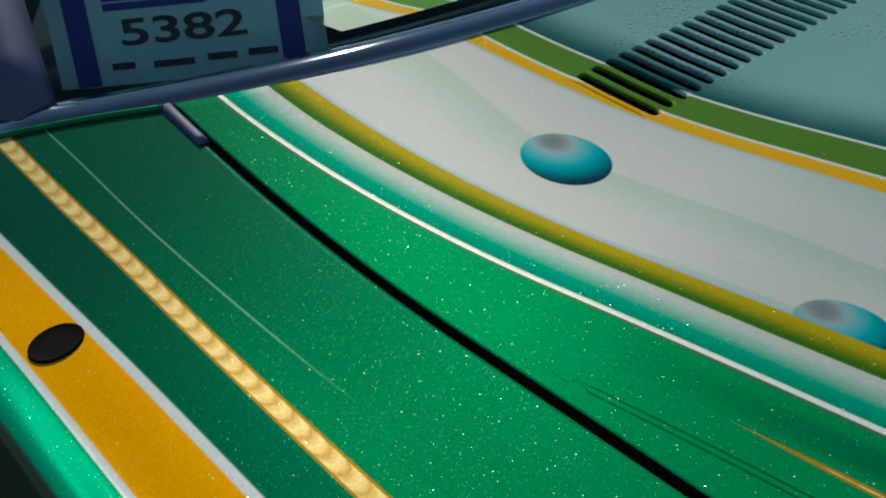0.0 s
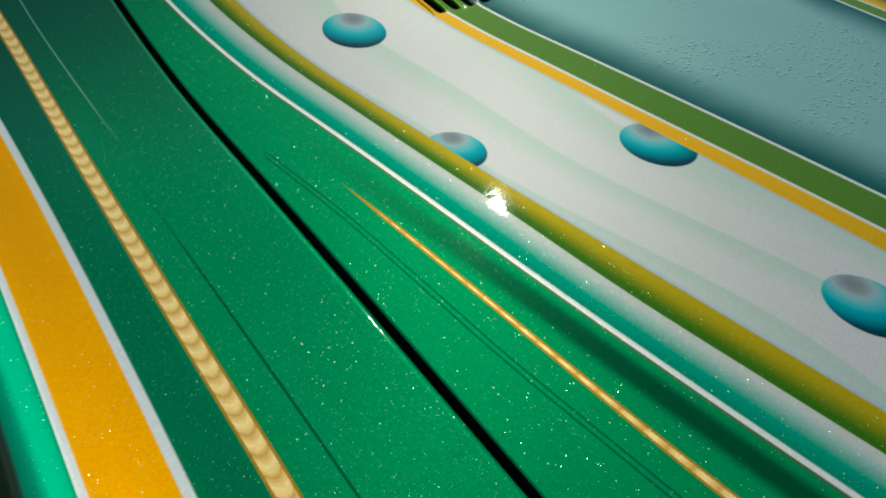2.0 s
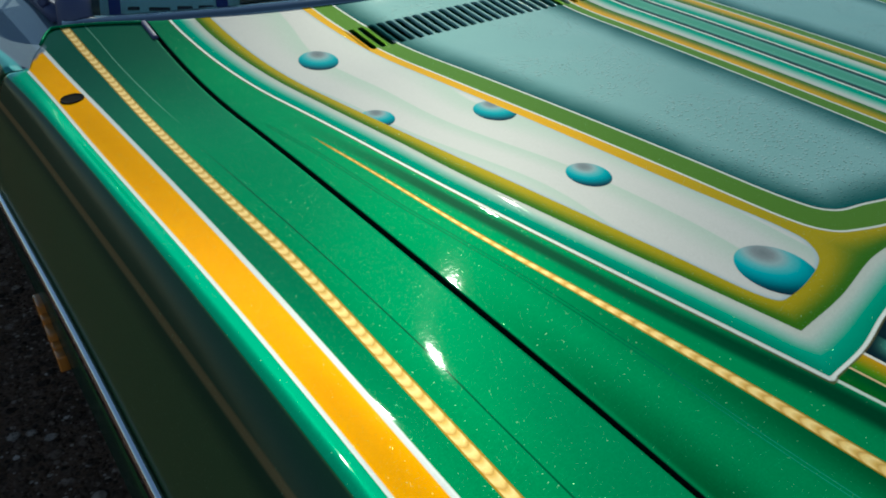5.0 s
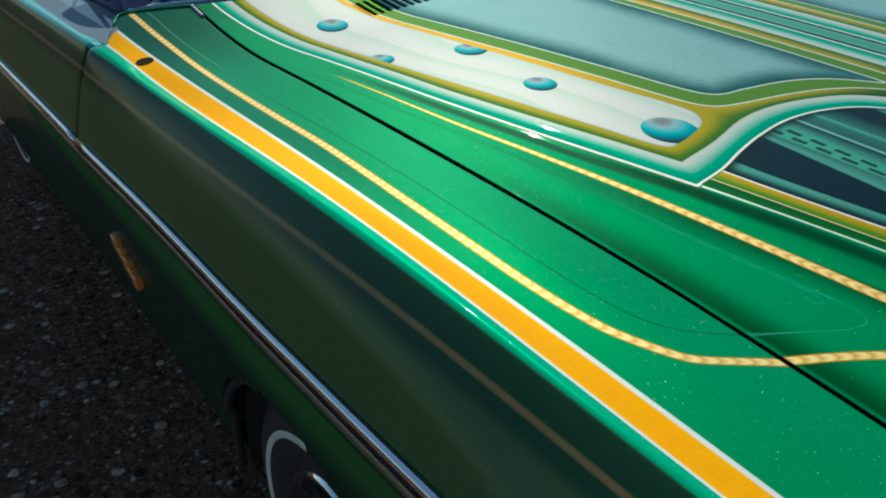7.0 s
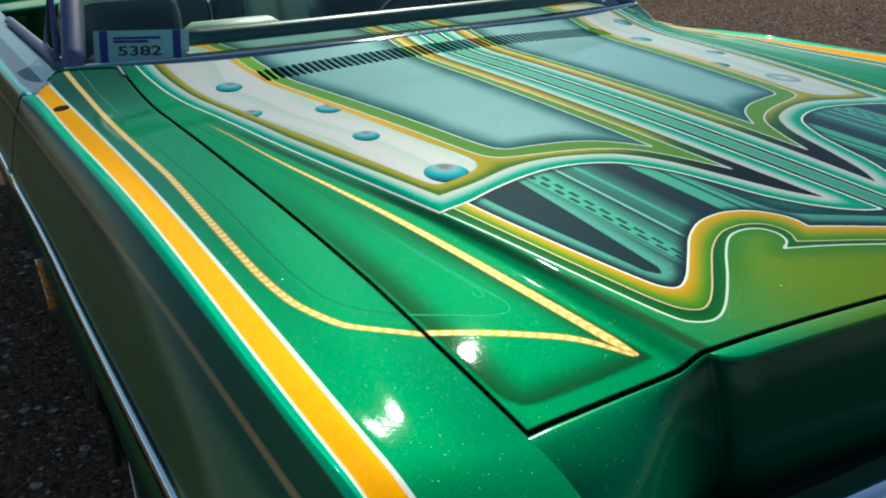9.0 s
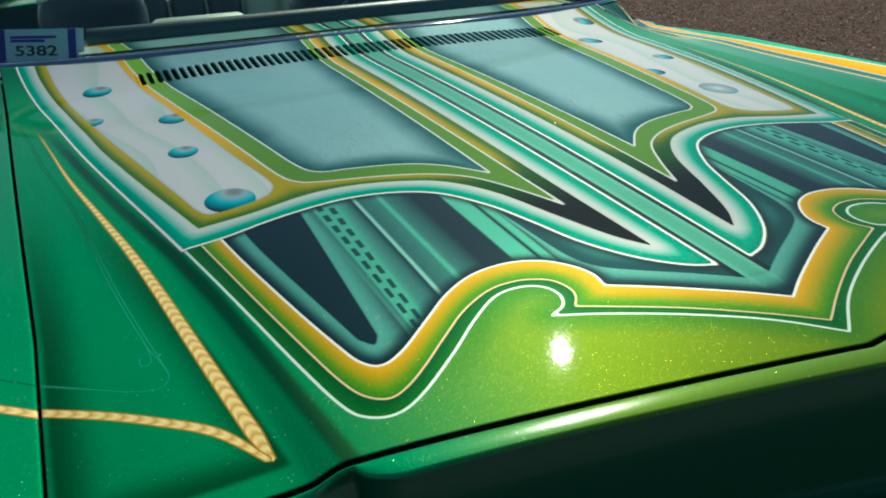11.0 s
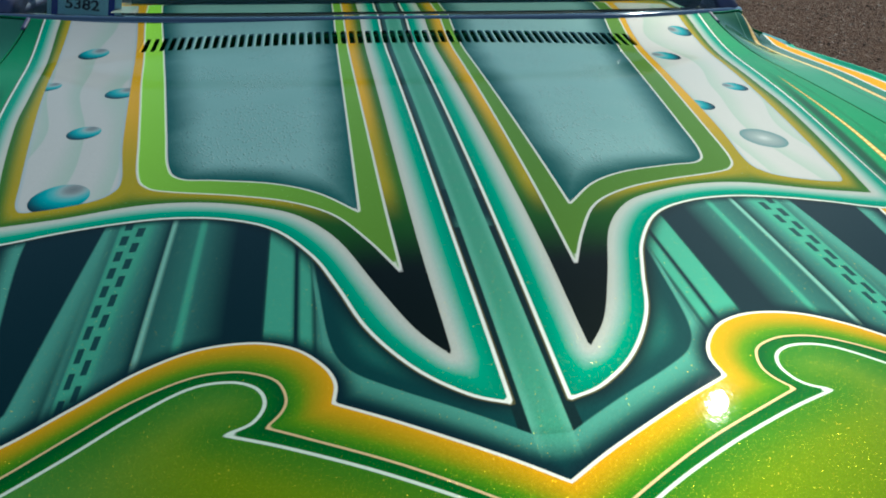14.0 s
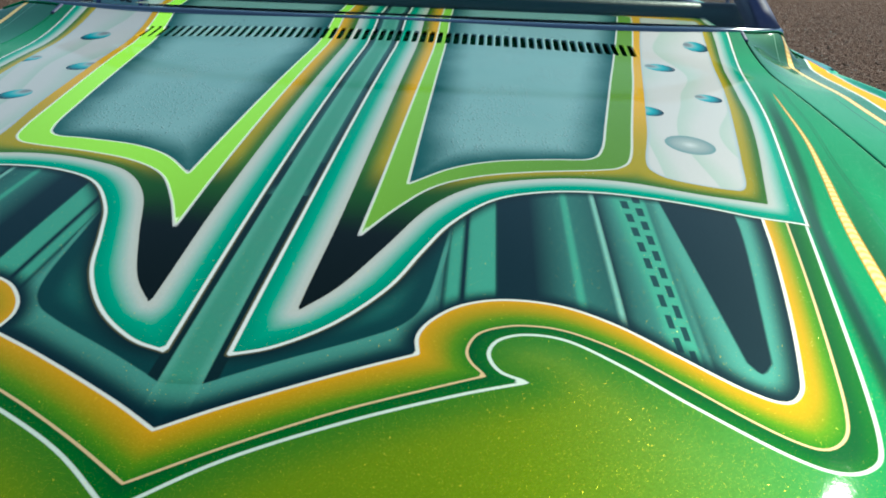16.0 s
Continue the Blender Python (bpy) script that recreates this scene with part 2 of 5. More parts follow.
    # spine down the middle
    spine = n.mix(n.noise(30.0), (0.045, 0.27, 0.165), (0.07, 0.25, 0.17))
    spine = n.mix(n.step(x, 0.006, 0.015), spine, (0.10, 0.33, 0.235))
    between = n.math("MULTIPLY", n.step(x, 0.026, 0.024), n.step(swirl, -0.0012, 0.0012))
    colour = n.mix(between, colour, (0.001, 0.014, 0.015))
    colour = n.mix(n.math("MULTIPLY", n.step(x, 0.0165, 0.0145), n.step(y, 0.088, 0.132)), colour, spine)
    # panel: white line, teal band fading to white, olive, then its two windows
    e, f, g, h = n.attr("panel_e"), n.attr("panel_f"), n.attr("panel_g"), n.attr("panel_h")
    share = n.step(n.math("DIVIDE", d, n.math("ADD", n.math("SUBTRACT", d, e), 0.001)), 0.0, 1.0, False)
    band = n.ramp(share, [(0.0, (0.0, 0.22, 0.13)), (0.35, TEAL), (0.62, (0.27, 0.45, 0.38)), (0.80, (0.46, 0.50, 0.45)), (1.0, (0.49, 0.49, 0.43))])
    colour = n.mix(n.step(d, -0.0006, 0.0006), colour, band)
    colour = n.mix(n.math("MULTIPLY", n.line(d, -0.0024, 0.0010, 0.0012), 0.8), colour, (0.10, 0.09, 0.035))
    colour = n.mix(n.line(d, 0.0, 0.0017), colour, (0.72, 0.74, 0.68))
    outside = n.math("MINIMUM", n.math("MULTIPLY", f, -1.0), n.math("MULTIPLY", g, -1.0))
    part_way = n.step(n.math("DIVIDE", e, n.math("ADD", n.math("ADD", e, n.math("MAXIMUM", outside, 0.0)), 0.0005)), 0.0, 1.0, False)
    rear = n.step(y, 0.62, 0.95)
    bright = n.mix(rear, (0.34, 0.26, 0.003), n.mix(n.step(n.attr("band"), -0.01, 0.01), (0.64, 0.34, 0.004), (0.40, 0.295, 0.004)))
    olive = n.mix(n.step(part_way, 0.10, 0.85), (0.035, 0.13, 0.003), bright)
    green_pit = n.math("MULTIPLY", n.step(x, 0.25, 0.15), n.step(y, 0.58, 0.46))
    olive = n.mix(green_pit, olive, (0.008, 0.065, 0.002))
    pit = n.math("MULTIPLY", n.step(x, 0.19, 0.12), n.step(y, 0.48, 0.36))
    pit = n.math("MULTIPLY", pit, n.step(f, 0.002, 0.0005))
    olive = n.mix(n.math("MAXIMUM", pit, 0.0), olive, (0.0, 0.003, 0.001))
    colour = n.mix(n.step(e, -0.0006, 0.0006), colour, olive)
    colour = n.mix(n.step(f, -0.0006, 0.0006), colour, n.mix(n.noise(14.0), (0.052, 0.106, 0.011), (0.046, 0.094, 0.010)))
    colour = n.mix(n.line(f, 0.0, 0.0016), colour, WHITE)
    # grey window with shaded border and painted droplets
    # each drop's lit and dark edges are put into the colour
    droplets = n.cells(205.0, "Distance")
    lit_side = n.cells(205.0, "Distance", vector=n.vec("ADD", n.place(), (-0.0008, -0.0010, 0.0)))
    where = n.step(n.math("ADD", n.noise(9.0, 3.0), n.math("MULTIPLY", n.step(y, 1.0, 0.72), 0.14)), 0.47, 0.58)
    where = n.math("MULTIPLY", n.step(n.noise(75.0, 2.0), 0.38, 0.47), where)
    pock = n.math("MULTIPLY", n.step(droplets, 0.34, 0.20), where)
    rim = n.math("MULTIPLY", n.step(lit_side, 0.34, 0.20), where)
    slate = n.mix(n.noise(5.0, 4.0), (0.140, 0.310, 0.300), (0.205, 0.372, 0.368))
    slate = n.mix(n.math("MULTIPLY", rim, 0.80), slate, (0.40, 0.54, 0.53))
    slate = n.mix(n.math("MULTIPLY", pock, 0.85), slate, (0.025, 0.10, 0.10))
    slate = n.mix(n.step(n.math("ADD", h, n.math("MULTIPLY", n.noise(6.0, 4.0), 0.04)), 0.080, 0.014), slate, (0.0, 0.072, 0.066))
    colour = n.mix(n.step(h, -0.0006, 0.0006), colour, slate)
    colour = n.mix(n.line(h, 0.0, 0.0016), colour, WHITE)
    # white window with soft green waves and bubbles
    drift = n.math("ADD", n.math("MULTIPLY", x, 13.0), n.math("MULTIPLY", y, -1.3))
    drift = n.math("ADD", drift, n.math("MULTIPLY", n.noise(2.6, 1.0, 0.3, n.vec("MULTIPLY", n.place(), (1.4, 0.8, 0.0))), 3.4))
    veil = n.step(n.math("FRACT", drift), 0.62, 0.0)
    veil = n.math("MULTIPLY", veil, n.step(n.math("FRACT", drift), 0.0, 0.05))
    pearl = n.mix(n.math("MULTIPLY", veil, 0.48), (0.455, 0.465, 0.465), (0.20, 0.40, 0.30))
    pearl = n.mix(n.step(g, 0.006, 0.0), pearl, (0.34, 0.42, 0.46))
    bubble, lit = n.attr("bubble"), n.attr("bubble_lit")
    ball = n.ramp(lit, [(0.0, (0.0, 0.018, 0.03)), (0.10, (0.0, 0.06, 0.085)), (0.26, (0.0, 0.20, 0.24)), (0.42, (0.01, 0.32, 0.35)), (0.57, (0.10, 0.38, 0.40)), (0.70, (0.25, 0.36, 0.37)), (0.82, (0.20, 0.235, 0.245)), (1.0, (0.14, 0.165, 0.175))])
    hollow = n.ramp(n.step(bubble, 0.0, 0.034, False), [(0.0, (0.13, 0.26, 0.26)), (0.30, (0.26, 0.33, 0.32)), (0.62, (0.34, 0.40, 0.38)), (0.86, (0.50, 0.54, 0.52)), (1.0, (0.60, 0.62, 0.60))])
    ball = n.mix(n.step(lit, 1.2, 1.4), ball, hollow)
    pearl = n.mix(n.step(bubble, 0.0, 0.0012), pearl, ball)
    colour = n.mix(n.step(g, -0.0006, 0.0006), colour, pearl)
    # gold flake over the nose, pale green flake elsewhere
    plain = n.math("SUBTRACT", 1.0, n.math("MULTIPLY", n.math("MULTIPLY", n.step(c, -0.001, 0.001), n.step(d, 0.001, -0.001)), 0.9))
    plain = n.math("MULTIPLY", plain, n.math("SUBTRACT", 1.0, n.math("MULTIPLY", n.math("MAXIMUM", n.step(g, -0.001, 0.001), n.step(h, -0.001, 0.001)), 0.5)))
    flakes = n.mix(n.math("MULTIPLY", n.step(y, 0.52, 0.28), n.step(x, 0.6, 0.4)), (0.50, 0.95, 0.52), (1.0, 0.72, 0.05))
    windows = n.math("MAXIMUM", n.step(g, -0.001, 0.001), n.step(h, -0.001, 0.001))
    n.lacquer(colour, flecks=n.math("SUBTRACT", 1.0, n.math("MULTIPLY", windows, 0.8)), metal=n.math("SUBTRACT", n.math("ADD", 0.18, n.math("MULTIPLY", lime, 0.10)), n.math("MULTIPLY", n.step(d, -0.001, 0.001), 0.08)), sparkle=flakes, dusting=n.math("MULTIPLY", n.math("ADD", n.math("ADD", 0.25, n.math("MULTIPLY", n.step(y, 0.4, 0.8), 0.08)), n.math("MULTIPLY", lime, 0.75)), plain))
    # pearl in the white and grey windows, and a leaning pearl in the green frame round them
    solid = n.math("SUBTRACT", 1.0, n.step(bubble, 0.0, 0.0012))
    n.lobe(n.math("MULTIPLY", n.math("MULTIPLY", n.step(g, 0.0, 0.004), solid), 0.038), (1.0, 0.88, 0.70), 0.6)
    n.lobe(n.math("MULTIPLY", n.step(h, 0.015, 0.07), 0.012), (1.0, 0.98, 0.95), 0.6)
    n.lobe(n.math("MULTIPLY", n.math("MULTIPLY", n.step(f, 0.0, 0.001), n.step(h, 0.0, -0.001)), 0.10), (0.46, 1.0, 0.10), 0.54, (0.70, -0.27, 0.66))
    return n.mat


def side_paint():
    """Fender and door: green with an orange stripe and gold leaf."""
    n = Nodes("side_paint")
    s = n.attr("around")
    base = n.mix(n.noise(9.0, 2.0), GREEN, (0.0, 0.208, 0.066))
    # flank below the crest: dark paint, with part of its shade mixed in
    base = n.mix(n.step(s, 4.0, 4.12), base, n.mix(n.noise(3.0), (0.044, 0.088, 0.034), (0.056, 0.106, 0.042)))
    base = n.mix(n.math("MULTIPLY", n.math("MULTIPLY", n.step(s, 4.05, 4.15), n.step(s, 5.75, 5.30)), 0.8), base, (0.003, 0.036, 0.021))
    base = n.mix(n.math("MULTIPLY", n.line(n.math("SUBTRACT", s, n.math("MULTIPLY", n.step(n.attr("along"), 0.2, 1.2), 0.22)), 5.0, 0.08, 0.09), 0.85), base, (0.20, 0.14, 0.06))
    # below the moulding: green, then darkened for shade where the body turns under
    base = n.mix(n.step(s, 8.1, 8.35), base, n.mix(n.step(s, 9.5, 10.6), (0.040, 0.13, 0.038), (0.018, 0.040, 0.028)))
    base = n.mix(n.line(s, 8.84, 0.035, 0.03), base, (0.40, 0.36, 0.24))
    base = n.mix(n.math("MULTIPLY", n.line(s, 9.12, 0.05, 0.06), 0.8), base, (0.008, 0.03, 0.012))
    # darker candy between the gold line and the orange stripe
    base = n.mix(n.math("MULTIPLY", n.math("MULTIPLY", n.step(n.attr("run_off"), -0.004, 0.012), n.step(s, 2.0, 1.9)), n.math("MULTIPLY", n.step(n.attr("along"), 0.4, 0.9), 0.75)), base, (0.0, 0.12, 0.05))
    # shade away from the sun at the fender's rear, painted as dark green
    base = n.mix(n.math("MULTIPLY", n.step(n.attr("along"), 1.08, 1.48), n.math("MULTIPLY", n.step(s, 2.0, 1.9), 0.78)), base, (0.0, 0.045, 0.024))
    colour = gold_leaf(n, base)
    colour = n.mix(n.math("MULTIPLY", n.line(n.attr("scroll"), 0.0, 0.0008, 0.001), n.math("MULTIPLY", n.step(n.attr("along"), 1.20, 1.0), 0.8)), colour, (0.0, 0.045, 0.016))
    colour = n.mix(n.math("MULTIPLY", n.line(n.attr("hairline"), 0.0, 0.0006, 0.001), n.math("MULTIPLY", n.step(n.attr("along"), 1.20, 1.32), 0.5)), colour, (0.25, 0.5, 0.36))
    colour = n.mix(n.math("MULTIPLY", n.step(s, 1.97, 2.0), n.step(s, 3.03, 3.0)), colour, n.mix(n.noise(40.0), ORANGE, (0.88, 0.355, 0.0)))
    colour = n.mix(n.math("MULTIPLY", n.step(s, 3.05, 3.15), n.step(s, 4.06, 4.02)), colour, (0.0, 0.34, 0.17))
    colour = n.mix(n.math("MAXIMUM", n.line(s, 2.0, 0.05, 0.03), n.line(s, 3.0, 0.07, 0.04)), colour, (0.66, 0.68, 0.66))
    cap = n.mix(n.noise(6.0), (0.17, 0.22, 0.27), (0.13, 0.17, 0.22))
    cap = n.mix(n.step(s, 3.0, 3.2), cap, (0.06, 0.30, 0.30))
    colour = n.mix(n.math("MULTIPLY", n.attr("cap"), n.step(s, 4.05, 3.98)), colour, cap)
    stripe = n.math("MULTIPLY", n.step(s, 1.97, 2.0), n.step(s, 3.03, 3.0))
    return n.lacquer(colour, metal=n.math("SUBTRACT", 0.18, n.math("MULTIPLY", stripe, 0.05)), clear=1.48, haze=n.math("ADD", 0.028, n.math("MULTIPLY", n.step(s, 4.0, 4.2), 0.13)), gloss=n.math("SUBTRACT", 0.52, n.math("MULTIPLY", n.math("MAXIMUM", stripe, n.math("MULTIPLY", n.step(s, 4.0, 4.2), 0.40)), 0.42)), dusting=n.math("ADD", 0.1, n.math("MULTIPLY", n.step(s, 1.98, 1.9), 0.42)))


def plain_paint(name, colour, colour2, metal=0.35):
    n = Nodes(name)
    return n.lacquer(n.mix(n.noise(7.0, 3.0), colour, colour2), metal=metal)


def nose_paint():
    n = Nodes("nose_paint")
    x = n.attr("across")
    colour = n.mix(n.step(x, 0.47, 0.25), n.mix(n.noise(8.0), GREEN, (0.0, 0.2, 0.07)), (0.10, 0.20, 0.006))
    # front face under the lip: its shade is put into a darker green
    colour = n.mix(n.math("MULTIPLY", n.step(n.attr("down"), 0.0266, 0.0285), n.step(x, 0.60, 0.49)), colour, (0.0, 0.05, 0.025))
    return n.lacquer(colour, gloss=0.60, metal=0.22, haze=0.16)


def simple(name, colour, colour2, rough, metal=0.0, scale=20.0, bump=0.0, bump_scale=200.0, coat=0.0):
    n = Nodes(name)
    n.set(Base_Color=n.mix(n.noise(scale, 4.0), colour, colour2), Metallic=metal, Coat_Weight=coat)
    n.set(Roughness=n.math("ADD", rough, n.math("MULTIPLY", n.math("SUBTRACT", n.noise(scale * 3, 3.0), 0.5), rough * 0.3)))
    if bump:
        n.set(Normal=n.bump(n.noise(bump_scale, 3.0), bump))
    return n.mat


def glass_material(name, tint, index=1.5):
    """Thin clear glass: see-through, with a mirror share that grows towards grazing."""
    n = Nodes(name)
    tree = n.tree
    clear, mirror, share = (tree.nodes.new("ShaderNode" + kind) for kind in ("BsdfTransparent", "BsdfGlossy", "Fresnel"))
    clear.inputs["Color"].default_value = (*tint, 1)
    mirror.inputs["Roughness"].default_value = 0.0
    share.inputs["IOR"].default_value = index
    both = tree.nodes.new("ShaderNodeMixShader")
    n.put(both.inputs[0], share.outputs[0])
    tree.links.new(clear.outputs[0], both.inputs[1])
    tree.links.new(mirror.outputs[0], both.inputs[2])
    tree.links.new(both.outputs[0], tree.nodes["Material Output"].inputs["Surface"])
    return n.mat


def dirt_material():
    n = Nodes("gravelly_dirt")
    grain, patch = n.noise(60.0, 6.0, 0.7), n.noise(0.7, 5.0)
    soil = n.mix(patch, (0.085, 0.050, 0.034), (0.125, 0.078, 0.054))
    soil = n.mix(n.math("MULTIPLY", n.step(n.noise(7.0, 5.0, 0.7), 0.48, 0.62), 0.6), soil, (0.052, 0.034, 0.026))
    # gravel in three sizes, each stone in its own tone
    for scale, share in ((110.0, 0.7), (56.0, 0.85), (27.0, 0.85)):
        cell, middle = n.cells(scale), n.cells(scale, "Distance")
        tone = n.math("FRACT", n.math("MULTIPLY", n.vec("DOT_PRODUCT", cell, (3.3, 5.1, 7.7)), 3.17))
        shade = n.ramp(tone, [(0.0, (0.018, 0.013, 0.011)), (0.45, (0.070, 0.044, 0.032)), (0.75, (0.145, 0.098, 0.074)), (0.92, (0.26, 0.20, 0.165)), (1.0, (0.48, 0.42, 0.37))])
        lies = n.math("MULTIPLY", n.step(n.vec("DOT_PRODUCT", cell, (0.0, 1.0, 0.0)), 0.35, 0.45), n.step(middle, 0.52, 0.34))
        soil = n.mix(n.math("MULTIPLY", lies, share), soil, shade)
    height = n.math("ADD", n.math("MULTIPLY", n.cells(62.0, "Distance"), -0.7), n.math("ADD", grain, n.math("MULTIPLY", n.noise(5.0, 5.0, 0.65), 2.2)))
    height = n.math("ADD", height, n.math("MULTIPLY", n.cells(27.0, "Distance"), -1.2))
    n.set(Base_Color=n.mix(1.0, soil, (1.75, 1.6, 1.55), "MULTIPLY"), Roughness=0.92, Specular_IOR_Level=0.05, Normal=n.bump(height, 0.03))
    return n.mat


def pebble_material():
    """Each stone in a tone of its own."""
    n = Nodes("pebble")
    tone = n.tree.nodes.new("ShaderNodeNewGeometry").outputs["Random Per Island"]
    shade = n.ramp(tone, [(0.0, (0.050, 0.036, 0.030)), (0.35, (0.13, 0.085, 0.064)), (0.7, (0.26, 0.19, 0.15)), (0.92, (0.42, 0.35, 0.30)), (1.0, (0.62, 0.56, 0.50))])
    shade = n.mix(n.math("MULTIPLY", n.noise(120.0, 4.0), 0.5), shade, (0.09, 0.062, 0.048))
    n.set(Base_Color=shade, Roughness=0.85, Specular_IOR_Level=0.1, Normal=n.bump(n.noise(300.0, 3.0), 0.002))
    return n.mat


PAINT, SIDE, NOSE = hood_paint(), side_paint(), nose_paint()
GREEN_PAINT = plain_paint("green_paint", (0.0, 0.19, 0.075), (0.0, 0.15, 0.06))
CHROME = simple("chrome", (0.62, 0.64, 0.70), (0.55, 0.57, 0.63), 0.08, 1.0)
# metal trim: the blue sky's reflection is put into the base colour
DULL = simple("sky_tinted_trim", (0.070, 0.078, 0.18), (0.055, 0.062, 0.145), 0.60, scale=12.0)
MOULDING = simple("polished_moulding", (0.27, 0.31, 0.34), (0.21, 0.25, 0.29), 0.07, 1.0, scale=12.0)
BLACK = simple("black_gap", (0.006, 0.006, 0.006), (0.01, 0.01, 0.01), 0.8)
# black that stands in for shade, in the gaps and the aerial hole
SHADE_BLACK = simple("shade_black", (0.004, 0.004, 0.004), (0.006, 0.006, 0.006), 0.9)
SHADE_BLACK.node_tree.nodes["Principled BSDF"].inputs["Specular IOR Level"].default_value = 0.1
RUBBER = simple("tyre_rubber", (0.012, 0.012, 0.013), (0.02, 0.02, 0.02), 0.7, bump=0.001)
WHITEWALL = simple("white_rubber", (0.62, 0.61, 0.58), (0.5, 0.49, 0.46), 0.6)
VINYL = simple("green_vinyl", (0.50, 0.58, 0.36), (0.42, 0.52, 0.31), 0.45, bump=0.0006)
VINYL_DARK = simple("dark_green_vinyl", (0.012, 0.035, 0.028), (0.018, 0.045, 0.036), 0.42, bump=0.0006)
TEAL_VINYL = simple("teal_vinyl", (0.006, 0.040, 0.042), (0.009, 0.052, 0.052), 0.38, bump=0.0005)
DASH = simple("dash_padding", (0.004, 0.015, 0.018), (0.006, 0.020, 0.022), 0.8, bump=0.0005)
DASH.node_tree.nodes["Principled BSDF"].inputs["Specular IOR Level"].default_value = 0.12
PAPER = simple("blue_paper", (0.42, 0.68, 0.76), (0.46, 0.72, 0.80), 0.75)
BLUE_INK = simple("blue_ink", (0.006, 0.02, 0.26), (0.008, 0.025, 0.3), 0.6)
BLACK_INK = simple("black_ink", (0.012, 0.014, 0.02), (0.02, 0.022, 0.03), 0.6)
AMBER = simple("amber_plastic", (0.62, 0.22, 0.04), (0.5, 0.16, 0.03), 0.25, coat=0.5)
GLASS = glass_material("window_glass", (0.88, 0.96, 0.93))
GLASS_BACK = glass_material("window_glass_inside", (0.95, 0.98, 0.97), 1.0)
DIRT = dirt_material()
BROWN = simple("brown_reflection", (0.26, 0.18, 0.14), (0.20, 0.14, 0.11), 0.3, coat=0.4)
STONE = pebble_material()


# ---- mesh helpers ----
def mesh_of(name, verts, faces, material, smooth=True):
    me = bpy.data.meshes.new(name)
    me.from_pydata([tuple(v) for v in verts], [], faces)
    me.materials.append(material)
    if smooth:
        me.shade_smooth()
    me.update()
    return me


def part(name, data, material, parent, label=""):
    """Links a bmesh or a mesh as one object under a thing or a part."""
    if isinstance(data, bmesh.types.BMesh):
        me = bpy.data.meshes.new(name)
        data.to_mesh(me)
        data.free()
        me.materials.append(material)
    else:
        me = data
    ob = new(name, me)
    ob.parent = parent
    return tagged(ob, label)


def grid_faces(rows, cols, keep=None):
    out = []
    for i in range(rows - 1):
        for j in range(cols - 1):
            if keep is None or keep(i, j):
                out.append((i * cols + j, i * cols + j + 1, (i + 1) * cols + j + 1, (i + 1) * cols + j))
    return out


def put_attribute(me, name, values):
    me.attributes.new(name, "FLOAT", "POINT").data.foreach_set("value", np.asarray(values, dtype=np.float32))


def blacken(me, is_edge):
    """Flanges down in the gaps are coloured black in place of shade: faces that hold an edge vertex."""
    me.materials.append(SHADE_BLACK)
    for face in me.polygons:
        if any(is_edge(k) for k in face.vertices):
            face.material_index = 1


def smooth_run(points, n=7):
    """A Catmull-Rom line through the points."""
    p = np.array(points, float)
    if len(p) < 3:
        return p
    q = np.vstack([2 * p[0] - p[1], p, 2 * p[-1] - p[-2]])
    out = []
    for i in range(1, len(q) - 2):
        for t in np.linspace(0, 1, n, endpoint=False):
            a, b, c, d = q[i - 1 : i + 3]
            out.append(0.5 * (2 * b + (c - a) * t + (2 * a - 5 * b + 4 * c - d) * t * t + (3 * b - a - 3 * c + d) * t**3))
    return np.array(out + [q[-2]])


def outline(*runs):
    """Smooth runs joined at sharp corners."""
    return np.vstack([run if isinstance(run, np.ndarray) else smooth_run(run) for run in runs])


def distance(x, y, line, closed=True, with_arc=False):
    """The distance to a line; positive inside it where it is closed."""
    a, b = line, np.roll(line, -1, 0)
    if not closed:
        a, b = line[:-1], line[1:]
    best, arc, side = np.full(x.shape, 1e9), np.zeros(x.shape), np.ones(x.shape)
    inside, run = np.zeros(x.shape, bool), 0.0
    for (ax, ay), (bx, by) in zip(a, b):
        dx, dy = bx - ax, by - ay
        length2 = dx * dx + dy * dy
        if length2 < 1e-12:
            continue
        t = np.clip(((x - ax) * dx + (y - ay) * dy) / length2, 0, 1)
        d = (x - ax - t * dx) ** 2 + (y - ay - t * dy) ** 2
        if with_arc:
            arc = np.where(d < best, run + t * math.sqrt(length2), arc)
            side = np.where(d < best, np.where(dx * (y - ay) - dy * (x - ax) >= 0, 1.0, -1.0), side)
            run += math.sqrt(length2)
        best = np.minimum(best, d)
        if closed and abs(dy) > 1e-12:
            inside ^= ((ay > y) != (by > y)) & (x < (y - ay) / dy * dx + ax)
    best = np.sqrt(best)
    if with_arc:
        return best * side, arc
    return np.where(inside, best, -best) if closed else best


def ease(v, lo, hi):
    t = np.clip((np.asarray(v, float) - lo) / (hi - lo), 0, 1)
    return t * t * (3 - 2 * t)


def box(bm, lo, hi, bevel=0.0):
    """A box between two corners, its edges rounded."""
    made = bmesh.ops.create_cube(bm, size=1.0)["verts"]
    size = [h - l for l, h in zip(lo, hi)]
    bmesh.ops.scale(bm, vec=size, verts=made)
    bmesh.ops.translate(bm, vec=[(l + h) / 2 for l, h in zip(lo, hi)], verts=made)
    if bevel:
        edges = list({e for v in made for e in v.link_edges})
        bmesh.ops.bevel(bm, geom=edges, offset=bevel, segments=3, affect="EDGES", profile=0.5)
    return bm


def shaded(bm):
    for face in bm.faces:
        face.smooth = True
    return bm


